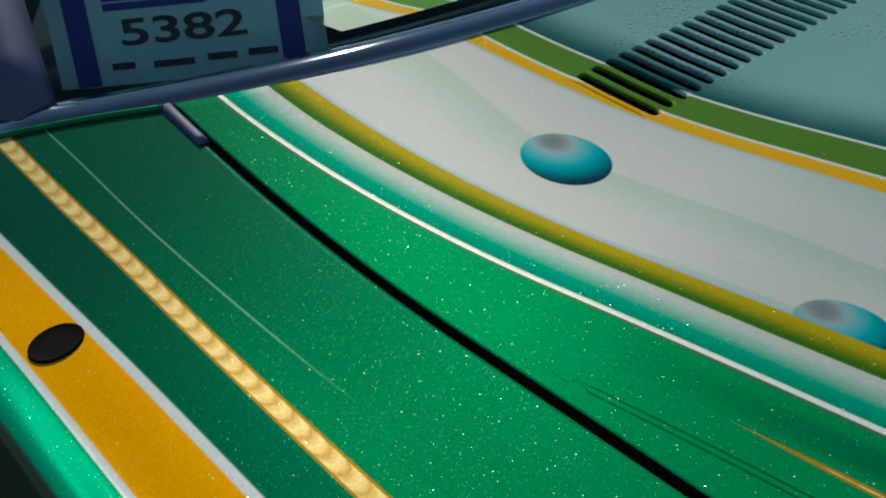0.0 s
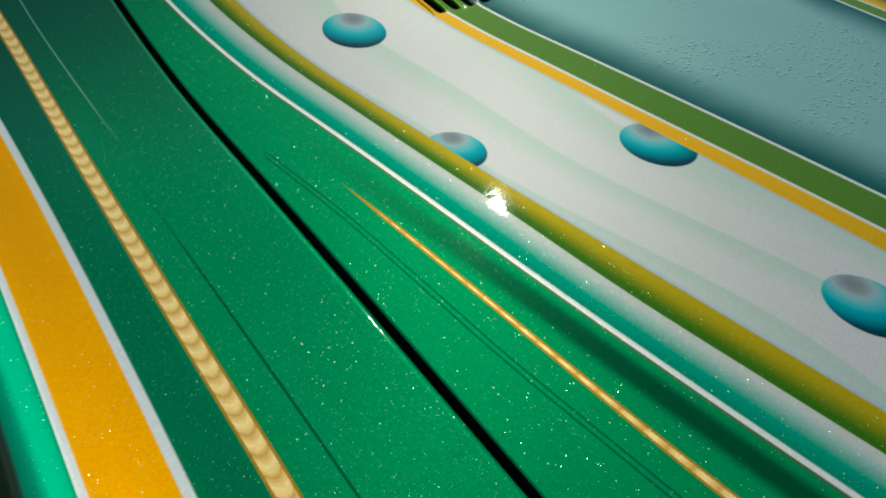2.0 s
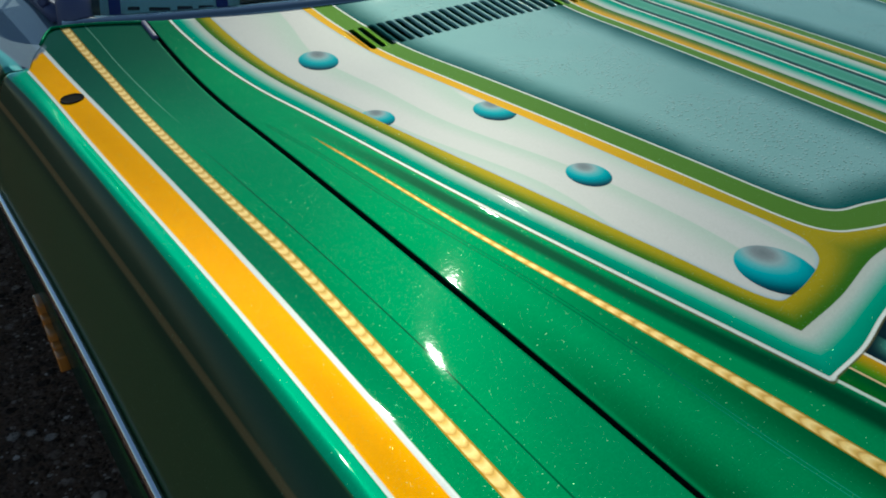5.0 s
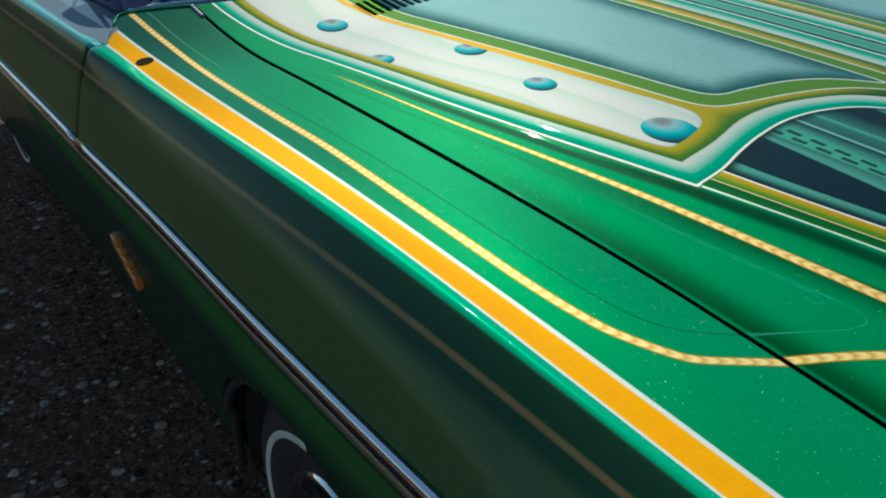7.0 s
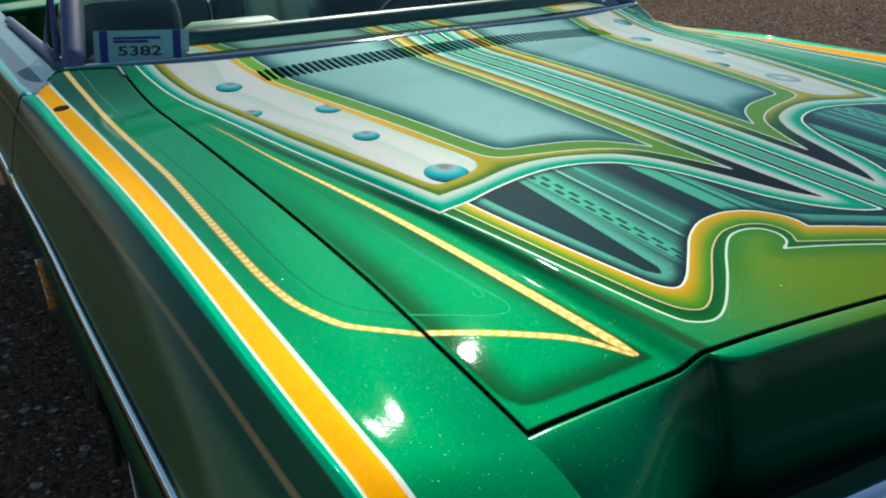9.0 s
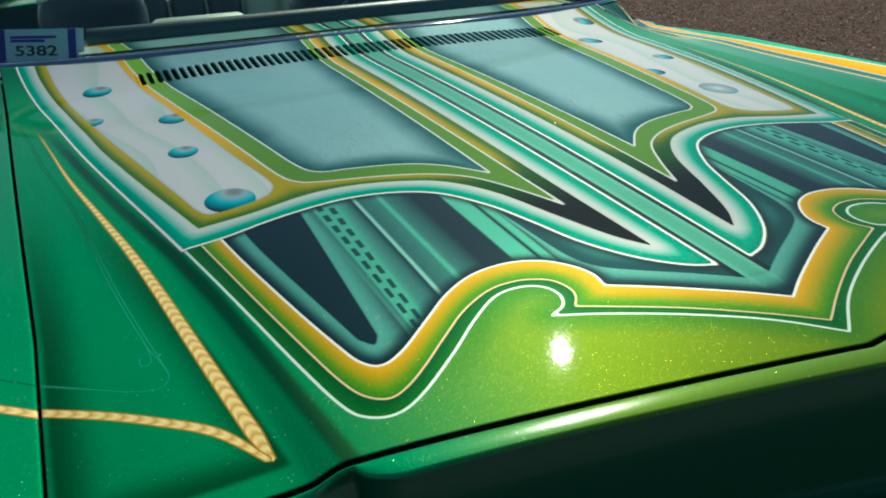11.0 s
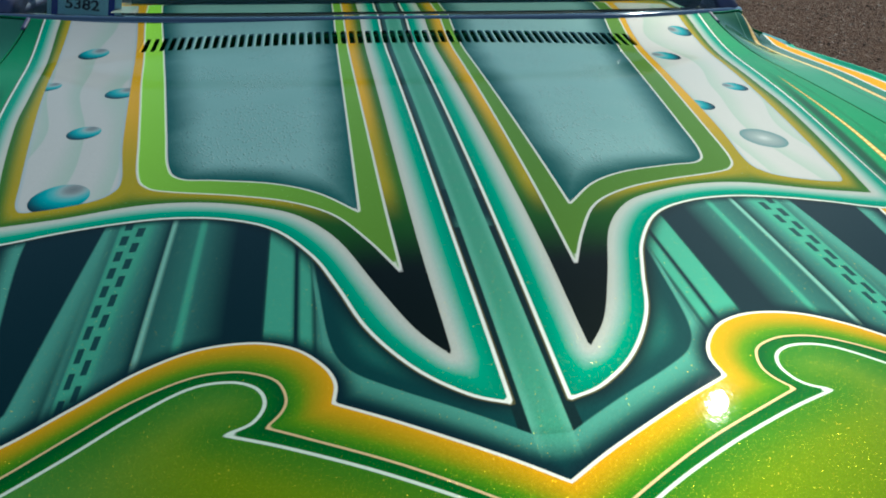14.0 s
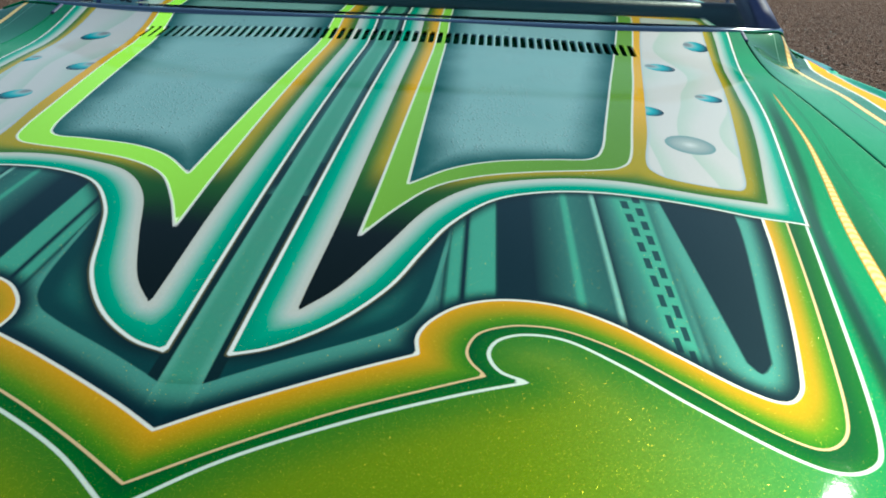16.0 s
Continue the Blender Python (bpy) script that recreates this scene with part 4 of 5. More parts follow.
def side_mesh(name, y0, y1, step, inner_of, material, sign, arch=None, first=0, cap=False, shaped=None):
    ys = np.linspace(y0, y1, int((y1 - y0) / step) + 1)
    base = np.arange(y0 - (0.2 if shaped == "front" else 0), y1 + step, step)
    sheets = []
    for y in base:
        ix, iz = inner_of(y)
        line = smooth_run(side_profile(y, ix, iz)[first:], 6)
        (ax0, az0), (ax1, az1) = line[0], line[1]
        # a tight roll and a return flange at the inner edge
        lead = np.array([(ax0 + 0.006, az0 - 0.022), (ax0 - 0.001, az0 - 0.003), (ax0 - 0.0014, az0 - 0.0008), (ax0 + 0.0006, az0 + 0.0006 * (az1 - az0) / (ax1 - ax0)), (ax0 + 0.003, az0 + 0.003 * (az1 - az0) / (ax1 - ax0))])
        sheets.append(np.vstack([lead, line[1:]]))
    sheets = np.array(sheets)
    per = sheets.shape[1]
    s = np.concatenate([np.full(5, float(first)), first + np.arange(1, per - 4) / 6.0])
    rows_y = np.repeat(ys[:, None], per, 1)
    if shaped == "rear":
        rows_y = np.where(rows_y > 1.2, 1.2 + (rows_y - 1.2) * (end_y(s)[None, :] - 1.2) / (y1 - 1.2), rows_y)
    if shaped == "front":
        rows_y = np.where(rows_y < 2.0, 2.0 - (2.0 - rows_y) * (2.0 - end_y(s)[None, :] - 0.007) / (2.0 - y0), rows_y)
    verts, around = [], []
    px = np.stack([np.interp(rows_y[:, j], base, sheets[:, j, 0]) for j in range(per)], 1)
    pz = np.stack([np.interp(rows_y[:, j], base, sheets[:, j, 1]) for j in range(per)], 1)
    pz = pz - sag(sign, rows_y, px)
    verts = np.stack([sign * px, rows_y, pz], 2).reshape(-1, 3)
    around = np.tile(s, len(ys))
    ends = []
    for row in (0, len(ys) - 1):
        ring = verts[row * per : (row + 1) * per].copy()
        ring[:, 0] -= sign * 0.02
        ends.append(ring)
    verts = np.vstack([ends[0], verts, ends[1]])
    around = np.concatenate([around[:per], around, around[-per:]])
    rows = len(ys) + 2

    def keep(i, j):
        if arch is None:
            return True
        mid = verts[[i * per + j, (i + 1) * per + j + 1]].mean(0)
        return math.hypot(mid[1] - arch[0], mid[2] - arch[1]) > arch[2]
    faces = grid_faces(rows, per, keep)
    if sign > 0:
        faces = [f[::-1] for f in faces]
    me = mesh_of(name, verts, faces, material)
    ax, y = np.abs(verts[:, 0]), verts[:, 1]
    if shaped == "rear":
        blacken(me, lambda k: k % per == 0)
    put_attribute(me, "around", around)
    put_attribute(me, "along", y)
    silver = np.ones(len(around)) if cap else np.where((sign < 0) & (y > 1.2) & (around > 1.9) & (around < 4.2) & (y > 1.478 + 0.9 * (0.935 - ax)), 1.0, 0.0)
    put_attribute(me, "cap", silver)
    leaf_attributes(me, ax, y, around < 2.5)
    scroll = [(0.822, 1.50), (0.806, 1.20), (0.797, 1.02), (0.792, 0.90), (0.789, 0.80), (0.787, 0.68), (0.788, 0.56), (0.787, 0.46), (0.783, 0.39), (0.774, 0.340), (0.758, 0.312), (0.735, 0.294), (0.714, 0.282), (0.664, 0.25)]
    put_attribute(me, "hairline", np.where(around < 1.9, distance(ax, y, smooth_run([(0.826, 1.57), (0.820, 1.50), (0.815, 1.42), (0.808, 1.33), (0.800, 1.22), (0.790, 1.08), (0.780, 0.9)]), False, True)[0], 1))
    put_attribute(me, "scroll", np.where(around < 1.9, distance(ax, y, smooth_run(scroll), False, True)[0], 1))
    return me


WHEEL_Y, WHEEL_Z = 0.732, 0.333


def fender_inner(y):
    x = float(seam_x(min(y, 1.55))) + 0.0030 + 0.0015 * float(ease(y, 0.3, 0.9))
    return x, float(hood_z(x, max(y, 0.05))) - 0.001


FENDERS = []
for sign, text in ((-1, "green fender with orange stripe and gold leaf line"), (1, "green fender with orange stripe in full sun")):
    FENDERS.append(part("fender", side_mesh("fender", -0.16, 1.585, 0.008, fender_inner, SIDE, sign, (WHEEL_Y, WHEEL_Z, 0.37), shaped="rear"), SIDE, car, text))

# rolled rear edge of each fender, and the bright strip where it meets the hood
for fender, sign in zip(FENDERS, (-1, 1)):
    bead = []
    for s in np.linspace(0.02, 1.95, 16):
        y = float(end_y(s)) - 0.001
        skin = smooth_run(side_profile(y, *fender_inner(y)), 6)
        bx, bz = (float(np.interp(s * 6, np.arange(len(skin)), skin[:, k])) for k in (0, 1))
        bead.append((sign * bx, y, bz - float(sag(sign, y, bx)) + 0.0012))
    part("rolled_edge", sweep(bead, [(0.0022 * math.cos(a), 0.0022 * math.sin(a)) for a in np.linspace(0, 2 * math.pi, 8, endpoint=False)]), GREEN_PAINT, fender)
    strip = [(sign * (float(seam_x(y)) + 0.0035), y, float(hood_z(seam_x(y), y)) + 0.0008) for y in np.linspace(1.466, 1.516, 8)]
    part("corner_strip", sweep(strip, [(-0.0050, -0.006), (-0.0046, -0.0004), (-0.0028, 0.0008), (0.0012, 0.0008), (0.0030, -0.0002), (0.0034, -0.006)]), DULL, fender, "metal strip with the sky's blue put into its colour")

# ---- nose panel ahead of the hood ----
def nose_mesh():
    half = np.concatenate([np.linspace(0, 0.40, 61)[:-1], np.linspace(0.40, 0.56, 81)[:-1], np.linspace(0.56, 0.711, 41)])
    us = np.concatenate([-half[:0:-1], half])
    centre = [(0.008, -0.022), (0.0, -0.0018), (0.0006, -0.0005), (0.0025, 0.0), (0.006, 0.0002), (0.0245, -0.0006), (0.0268, -0.0014), (0.0280, -0.0045), (0.0305, -0.013), (0.036, -0.026), (0.043, -0.05), (0.052, -0.09), (0.060, -0.14), (0.064, -0.20)]
    wing = [(0.008, -0.022), (0.0, -0.0018), (0.0006, -0.0005), (0.0025, 0.0), (0.006, -0.0003), (0.014, -0.0025), (0.024, -0.0058), (0.036, -0.012), (0.050, -0.022), (0.064, -0.036), (0.078, -0.058), (0.090, -0.09), (0.098, -0.14), (0.10, -0.20)]
    ax = np.abs(us)
    # the flat lip ends in a rounded corner beside each crease
    lip = np.sqrt(np.clip(1 - (np.clip(ax - 0.445, 0, 1) / 0.040) ** 2, 0.0, 1))
    w = ease(ax, 0.482, 0.67)
    verts, down = [], []
    for i, ((cd, cz), (wd, wz)) in enumerate(zip(centre, wing)):
        inner_d = cd if i < 4 else 0.0025 + (min(cd, 0.028) - 0.0025) * lip + max(cd - 0.028, 0.0)
        d, dz = inner_d * (1 - w) + wd * w, cz * (1 - w) + wz * w
        y0 = front_y(ax) - 0.0055
        for ux, uy, ud, uz in zip(us, y0, d, dz):
            verts.append((ux, uy - ud, float(hood_z(ux, uy + 0.007)) - 0.001 + uz))
            down.append(cd)
    me = mesh_of("nose_panel", verts, [f[::-1] for f in grid_faces(len(centre), len(us))], NOSE)
    put_attribute(me, "across", np.abs([v[0] for v in verts]))
    put_attribute(me, "down", down)
    blacken(me, lambda k: k < len(us))
    return me


part("nose_panel", nose_mesh(), NOSE, car, "green header panel with shade painted on its front face")

# black strips added in the gaps round the hood, standing in for their shade
gap_profile = [(-0.005, -0.004), (-0.005, 0.001), (-0.002, 0.0025), (0.002, 0.0025), (0.005, 0.001), (0.005, -0.004)]
front = [(x, float(front_y(abs(x))) - 0.0028, float(hood_z(x, front_y(abs(x)))) - 0.0105) for x in np.linspace(-0.70, 0.70, 141)]
part("hood_gap_shade", sweep(front, gap_profile), SHADE_BLACK, car, "black strip standing in for shade in the hood gap")
for sign in (-1, 1):
    edge = [(sign * (float(seam_x(y)) + 0.0014), y, float(hood_z(seam_x(y), y)) - 0.0105) for y in np.linspace(0.06, 1.44, 90)]
    part("hood_gap_shade", sweep(edge, gap_profile), SHADE_BLACK, car, "black strip standing in for shade in the hood gap")

# ---- ground ----
def ground_mesh():
    edges = [-2500, -400, -90, -30, -12] + list(np.linspace(-8, 10, 73)) + [14, 32, 90, 400, 2500]
    e = np.array(edges)
    verts = [(x, y, 0.012 * noise.noise((x * 0.9, y * 0.9, 0)) + 0.006 * noise.noise((x * 3, y * 3, 4)) if abs(x) < 12 and abs(y) < 14 else 0.0) for y in e for x in e]
    return mesh_of("ground", verts, grid_faces(len(e), len(e)), DIRT)


ground = tagged(new("ground", ground_mesh()), "brown gravelly dirt lot", "ground", kind="structure")


# ---- louvres across the back of the hood ----
SLOTS = 60
PITCH = 2 * SLOT_X / SLOTS


def slat_mesh(x0):
    """One raised slat between two slots."""
    prof = [(-0.0033, -0.003), (-0.0033, -0.0008), (-0.0022, 0.0006), (0.0, 0.0010), (0.0022, 0.0006), (0.0033, -0.0008), (0.0033, -0.003)]
    rows = [(0.0, 0.0), (0.02, 0.3), (0.06, 0.7), (0.14, 1.0), (0.5, 1.0), (0.86, 1.0), (0.94, 0.7), (0.98, 0.3), (1.0, 0.0)]
    verts = []
    for t, lift in rows:
        y = SLOT_Y0 - 0.001 + t * (SLOT_Y1 - SLOT_Y0 + 0.002)
        for dx, dz in prof:
            x = x0 + dx * (1 + 1.45 * (1 - lift) ** 2)
            verts.append((x, y, float(hood_z(x, y)) + (dz * lift if dz > 0 else dz)))
    me = mesh_of("louver_slat", verts, grid_faces(len(rows), len(prof)), PAINT)
    v = np.array(verts)
    paint_attributes(me, v[:, 0], v[:, 1])
    return me


for k in range(SLOTS + 1):
    part("louver_slat", slat_mesh(-SLOT_X + k * PITCH), PAINT, hood)


# black block added under the hood: stops light and keeps the bay dark
part("bay_light_block", box(box(bmesh.new(), (-0.70, 0.09, 0.70), (0.70, 1.60, 0.86)), (-0.66, 1.20, 0.84), (0.66, 1.43, 0.93)), BLACK, car)

# ---- doors, quarters and the rest of the body ----
def belt_inner(y):
    return 0.83 - 0.02 * max(0.0, y - 3.0), float(crest_z(min(y, 1.9))) + 0.012


for sign in (-1, 1):
    door = part("door", side_mesh("door", 1.592, 2.93, 0.02, belt_inner, SIDE, sign, cap=True, shaped="front"), SIDE, car, "dark green door with shade painted on its flank, silver-blue shoulder")
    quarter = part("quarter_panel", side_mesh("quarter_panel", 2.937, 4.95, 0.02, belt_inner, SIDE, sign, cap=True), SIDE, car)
    rail = [(sign * 0.835, y, float(crest_z(min(y, 1.9))) + 0.016) for y in np.linspace(1.66, 2.93, 14)]
    part("belt_moulding", sweep(rail, [(-0.016, 0), (-0.012, 0.012), (0, 0.017), (0.012, 0.012), (0.016, 0)]), DULL, door)
    moulding = [(0.0, 0.0115), (0.005, 0.0105), (0.0085, 0.006), (0.0075, 0.0), (0.009, -0.0065), (0.006, -0.011), (0.0, -0.0125)]
    for y0, y1, panel in ((-0.10, 1.583, "fender"), (1.594, 2.928, "door"), (2.94, 4.8, "quarter")):
        line = [(sign * float(trim_x(y)), y, float(trim_z(min(y, 1.7)))) for y in np.linspace(y0, y1, 24)]
        part("side_moulding", sweep(line, [(sign * a, b) for a, b in moulding]), CHROME, car, "chrome side moulding")
        # brown strip standing in for the ground's reflection in the moulding's lower half
        low = [(px - sign * 0.001, py, pz - 0.014) for px, py, pz in line]
        part("moulding_reflection", sweep(low, [(sign * a, b) for a, b in ((0.0, 0.0), (0.0055, -0.001), (0.006, -0.008), (0.005, -0.015), (0.0, -0.016))]), BROWN, car, "brown strip imitating the ground mirrored in the moulding")


def shell(name, rows, material, parent, label=""):
    """A smooth sheet through rows of points."""
    verts = [p for row in rows for p in row]
    me = mesh_of(name, verts, grid_faces(len(rows), len(rows[0])), material)
    ob = part(name, me, material, parent, label)
    solid = ob.modifiers.new("thickness", "SOLIDIFY")
    solid.thickness, solid.offset = 0.006, -1
    return ob


def glass_base(x):
    ax = abs(x)
    return (x, 1.447 + 0.100 * (ax / 0.73) ** 3, 1.062 - 0.004 * (ax / 0.73) ** 2)


def glass_top(x):
    ax = abs(x)
    return (x * 0.84, 2.02 + 0.06 * (ax / 0.73) ** 2, 1.365 - 0.02 * (ax / 0.73) ** 2)


spans = np.linspace(-0.815, 0.815, 41)
windshield = new("windshield")
windshield.parent = car
rows = []
for t in np.linspace(0, 1, 13):
    bow = 0.035 * math.sin(math.pi * t)
    rows.append([tuple((1 - t) * a + t * b + (0, -0.7 * bow, bow)[i] for i, (a, b) in enumerate(zip(glass_base(x), glass_top(x)))) for x in spans])
pane = part("pane", mesh_of("pane", [p for r in rows for p in r], grid_faces(13, 41), GLASS), GLASS, windshield, "tinted windshield glass")
pane.visible_shadow = False
thick = pane.modifiers.new("thickness", "SOLIDIFY")
thick.thickness, thick.offset, thick.use_rim, thick.material_offset = 0.005, -1, False, 1
pane.data.materials.append(GLASS_BACK)
base_line = [(x, y - 0.004, z) for x, y, z in (glass_base(x) for x in np.linspace(-0.84, 0.84, 61))]
part("lower_moulding", sweep(base_line, [(-0.014, -0.016), (-0.014, 0.002), (-0.011, 0.006), (-0.003, 0.0095), (0.006, 0.0105), (0.014, 0.0102), (0.021, 0.0085), (0.0255, 0.006), (0.0275, 0.002), (0.0285, -0.003), (0.0285, -0.020)]), MOULDING, windshield, "chrome windshield moulding")
part("gasket", sweep([(x, y - 0.016, z - 0.012) for x, y, z in base_line], [(-0.006, -0.01), (-0.006, 0.004), (0.006, 0.006), (0.006, -0.01)]), BLACK, windshield)
top_line = [glass_top(x) for x in np.linspace(-0.83, 0.83, 41)]
part("header_moulding", sweep(top_line, [(-0.016, -0.006), (-0.012, 0.008), (0.0, 0.014), (0.012, 0.008), (0.016, -0.006)]), DULL, windshield)
for sign in (-1, 1):
    foot, head = glass_base(sign * 0.828), glass_top(sign * 0.828)
    line = [tuple(a + (b - a) * t + (0, 0, 0.03 * math.sin(math.pi * t))[i] for i, (a, b) in enumerate(zip(foot, head))) for t in np.linspace(-0.02, 1, 12)]
    part("windshield_pillar", sweep(line, [(-0.022, -0.03), (-0.026, 0.0), (-0.018, 0.016), (0.0, 0.022), (0.018, 0.016), (0.026, 0.0), (0.022, -0.03)]), DULL, car, "metal windshield pillar with the sky's blue put into its colour")
    vent = [(sign * 0.845, 1.72, 1.06), (sign * 0.80, 1.95, 1.22), (sign * 0.835, 1.98, 1.07), (sign * 0.845, 1.74, 1.06)]
    part("vent_window_frame", sweep(vent, [(0.007 * math.cos(a), 0.007 * math.sin(a)) for a in np.linspace(0, 2 * math.pi, 8, endpoint=False)]), DULL, car)

# plenum between hood, fenders and glass
part("cowl_panel", shaded(box(bmesh.new(), (-0.80, 1.47, 0.95), (0.80, 1.66, 1.028), 0.01)), GREEN_PAINT, car)

deck = [[(u * 0.82, 3.82 + 1.12 * t, 1.03 - 0.05 * t * t - 0.03 * u * u) for u in np.linspace(-1, 1, 21)] for t in np.linspace(0, 1, 12)]
shell("trunk_lid", deck, GREEN_PAINT, car)
part("tail_panel", shaded(box(bmesh.new(), (-0.96, 4.90, 0.35), (0.96, 4.97, 0.98), 0.02)), GREEN_PAINT, car)
part("rear_bumper", shaded(box(bmesh.new(), (-0.97, 4.96, 0.36), (0.97, 5.08, 0.56), 0.03)), CHROME, car)
part("front_bumper", shaded(box(bmesh.new(), (-0.98, -0.30, 0.36), (0.98, -0.17, 0.55), 0.035)), CHROME, car, "chrome front bumper")
part("grille", shaded(box(bmesh.new(), (-0.93, -0.09, 0.52), (0.93, -0.02, 0.785), 0.01)), BLACK, car)
grille_top = [(x, -0.115 + 0.10 * abs(x) ** 2, 0.800) for x in np.linspace(-0.92, 0.92, 25)]
part("grille_header", sweep(grille_top, [(-0.03, -0.016), (-0.03, 0.014), (0.006, 0.016), (0.014, 0.012), (0.015, 0.004), (0.011, 0.002), (0.015, -0.001), (0.015, -0.007), (0.011, -0.009), (0.015, -0.012), (0.014, -0.016)]), CHROME, car, "ribbed chrome grille header")
for k in range(10):
    part("grille_bar", shaded(box(bmesh.new(), (-0.90, -0.118, 0.545 + 0.022 * k), (0.90, -0.108, 0.552 + 0.022 * k), 0.002)), CHROME, car)
for x in (-0.80, -0.60, 0.60, 0.80):
    lamp = part("headlight", moved(lathe([(0.0, 0.03), (0.04, 0.026), (0.07, 0.012), (0.078, 0.0), (0.085, 0.006), (0.09, 0.0), (0.09, -0.03)], 32), pose(x, -0.125, 0.645, 0, 0, -90)), CHROME, car, "round chrome-ringed headlight")
part("floor_pan", box(bmesh.new(), (-0.90, 0.0, 0.24), (0.90, 4.9, 0.30)), BLACK, car)

# ---- wheels ----
def wheel_at(sign, y):
    hub = new("wheel")
    hub.parent = car
    m = pose(sign * (0.868 if y < 2 else 0.80), y, WHEEL_Z, 0, 0, 0 if sign > 0 else 180) @ Matrix.Diagonal((1.0, 1.08, 1.08, 1.0))
    part("tyre", moved(lathe([(0.180, -0.07), (0.215, -0.078), (0.27, -0.078), (0.295, -0.06), (0.305, -0.03), (0.305, 0.03), (0.295, 0.06), (0.275, 0.074), (0.245, 0.079), (0.20, 0.072), (0.180, 0.06)], 64), m), RUBBER, hub)
    part("whitewall", moved(lathe([(0.250, 0.0770), (0.248, 0.0802), (0.239, 0.0806), (0.237, 0.0775)], 64), m), WHITEWALL, hub, "narrow white sidewall ring")
    part("rim", moved(lathe([(0.185, 0.058), (0.183, 0.070), (0.176, 0.072), (0.168, 0.064), (0.160, 0.02), (0.150, -0.03), (0.06, -0.05), (0.0, -0.05)], 48), m), CHROME, hub, "chrome wheel rim")
    part("knock_off", moved(lathe([(0.0, 0.050), (0.018, 0.048), (0.03, 0.036), (0.034, 0.02), (0.045, 0.012), (0.048, -0.05)], 24), m), CHROME, hub)
    me = None
    for k in range(32):
        a = 2 * math.pi * k / 32
        if me is None:
            bm = sweep([(0.012, 0, 0.045), (-0.006, 0, 0.165)], [(0.0022 * math.cos(b), 0.0022 * math.sin(b)) for b in np.linspace(0, 2 * math.pi, 6, endpoint=False)], up=(1, 0, 0))
            me = bpy.data.meshes.new("spoke")
            bm.to_mesh(me)
            bm.free()
            me.materials.append(CHROME)
        spoke = new("spoke", me)
        spoke.parent = hub
        spoke.matrix_basis = m @ Matrix.Rotation(a, 4, "X")


for sign in (-1, 1):
    for y in (WHEEL_Y, WHEEL_Y + 3.14):
        wheel_at(sign, y)
    inner_arch = [(sign * 0.70, WHEEL_Y + 0.37 * math.cos(a), WHEEL_Z + 0.37 * math.sin(a)) for a in np.linspace(0, math.pi, 24)]
    part("wheel_housing", sweep(inner_arch, [(-0.01, -0.24), (-0.01, 0.24), (0.0, 0.24), (0.0, -0.24)], up=(1, 0, 0)), BLACK, car)
    lip = [(sign * (0.972 if WHEEL_Z + 0.36 * math.sin(a) > 0.5 else 0.958), WHEEL_Y + 0.362 * math.cos(a), WHEEL_Z + 0.362 * math.sin(a)) for a in np.linspace(0.02, math.pi - 0.02, 32)]
    part("arch_lip", sweep(lip, [(0.008 * math.cos(b), 0.008 * math.sin(b)) for b in np.linspace(0, 2 * math.pi, 8, endpoint=False)], up=(1, 0, 0)), RUBBER, car)

# badge on the fender behind the wheel
badge = new("fender_badge")
badge.parent = car
for y0, y1, z0, z1 in ((1.508, 1.550, 0.616, 0.648), (1.490, 1.512, 0.608, 0.632), (1.456, 1.494, 0.592, 0.622), (1.440, 1.460, 0.585, 0.608), (1.415, 1.446, 0.573, 0.602)):
    part("badge_piece", shaded(box(bmesh.new(), (-0.998, y0, z0), (-0.982, y1, z1), 0.003)), AMBER, badge, "amber badge piece")

# aerial hole in the fender's orange stripe, its dark inside a black disc
HOLE_X, HOLE_Y = 0.8955, 1.362


def skin_z(x, y):
    """The height of the fender's upper skin."""
    skin = smooth_run(side_profile(y, *fender_inner(y)), 6)
    return float(np.interp(x, skin[:25, 0], skin[:25, 1]))


def hole_mesh():
    """A black oval disc on the skin for the hole's dark inside, with a thin rolled rim."""
    rings = [(0.0, 0.0012), (0.5, 0.0012), (0.93, 0.0012), (0.97, 0.0018), (1.0, 0.0014), (1.03, -0.001)]
    steps = np.linspace(0, 2 * math.pi, 40, endpoint=False)
    verts = []
    for r, lift in rings:
        for a in steps:
            x, y = HOLE_X + 0.0150 * r * math.cos(a), HOLE_Y + 0.0125 * r * math.sin(a)
            verts.append((-x, y, skin_z(x, y) + lift))
    n = len(steps)
    faces = [(i * n + j, i * n + (j + 1) % n, (i + 1) * n + (j + 1) % n, (i + 1) * n + j) for i in range(len(rings) - 1) for j in range(n)]
    return mesh_of("aerial_hole_disc", verts, [f[::-1] for f in faces], SHADE_BLACK)


part("aerial_hole_disc", hole_mesh(), SHADE_BLACK, car, "black oval disc standing in for a dark aerial hole")

# ---- inside the cabin ----
def dash_top_mesh():
    """Painted metal top of the dashboard; the hood's stripes run on across it."""
    xs, ts = np.linspace(-0.585, 0.70, 161), np.linspace(0, 1, 21)
    x = np.tile(xs, len(ts))
    sweep_back = 0.085 * (np.abs(x) / 0.73) ** 3
    y = 1.480 + sweep_back + np.repeat(ts, len(xs)) * 0.125
    z = 1.0745 - 0.006 * (x / 0.73) ** 2 + 0.005 * ease(y - sweep_back, 1.50, 1.60)
    me = mesh_of("dash_top", np.stack([x, y, z], 1), grid_faces(len(ts), len(xs)), PAINT)
    paint_attributes(me, x, y)
    return me


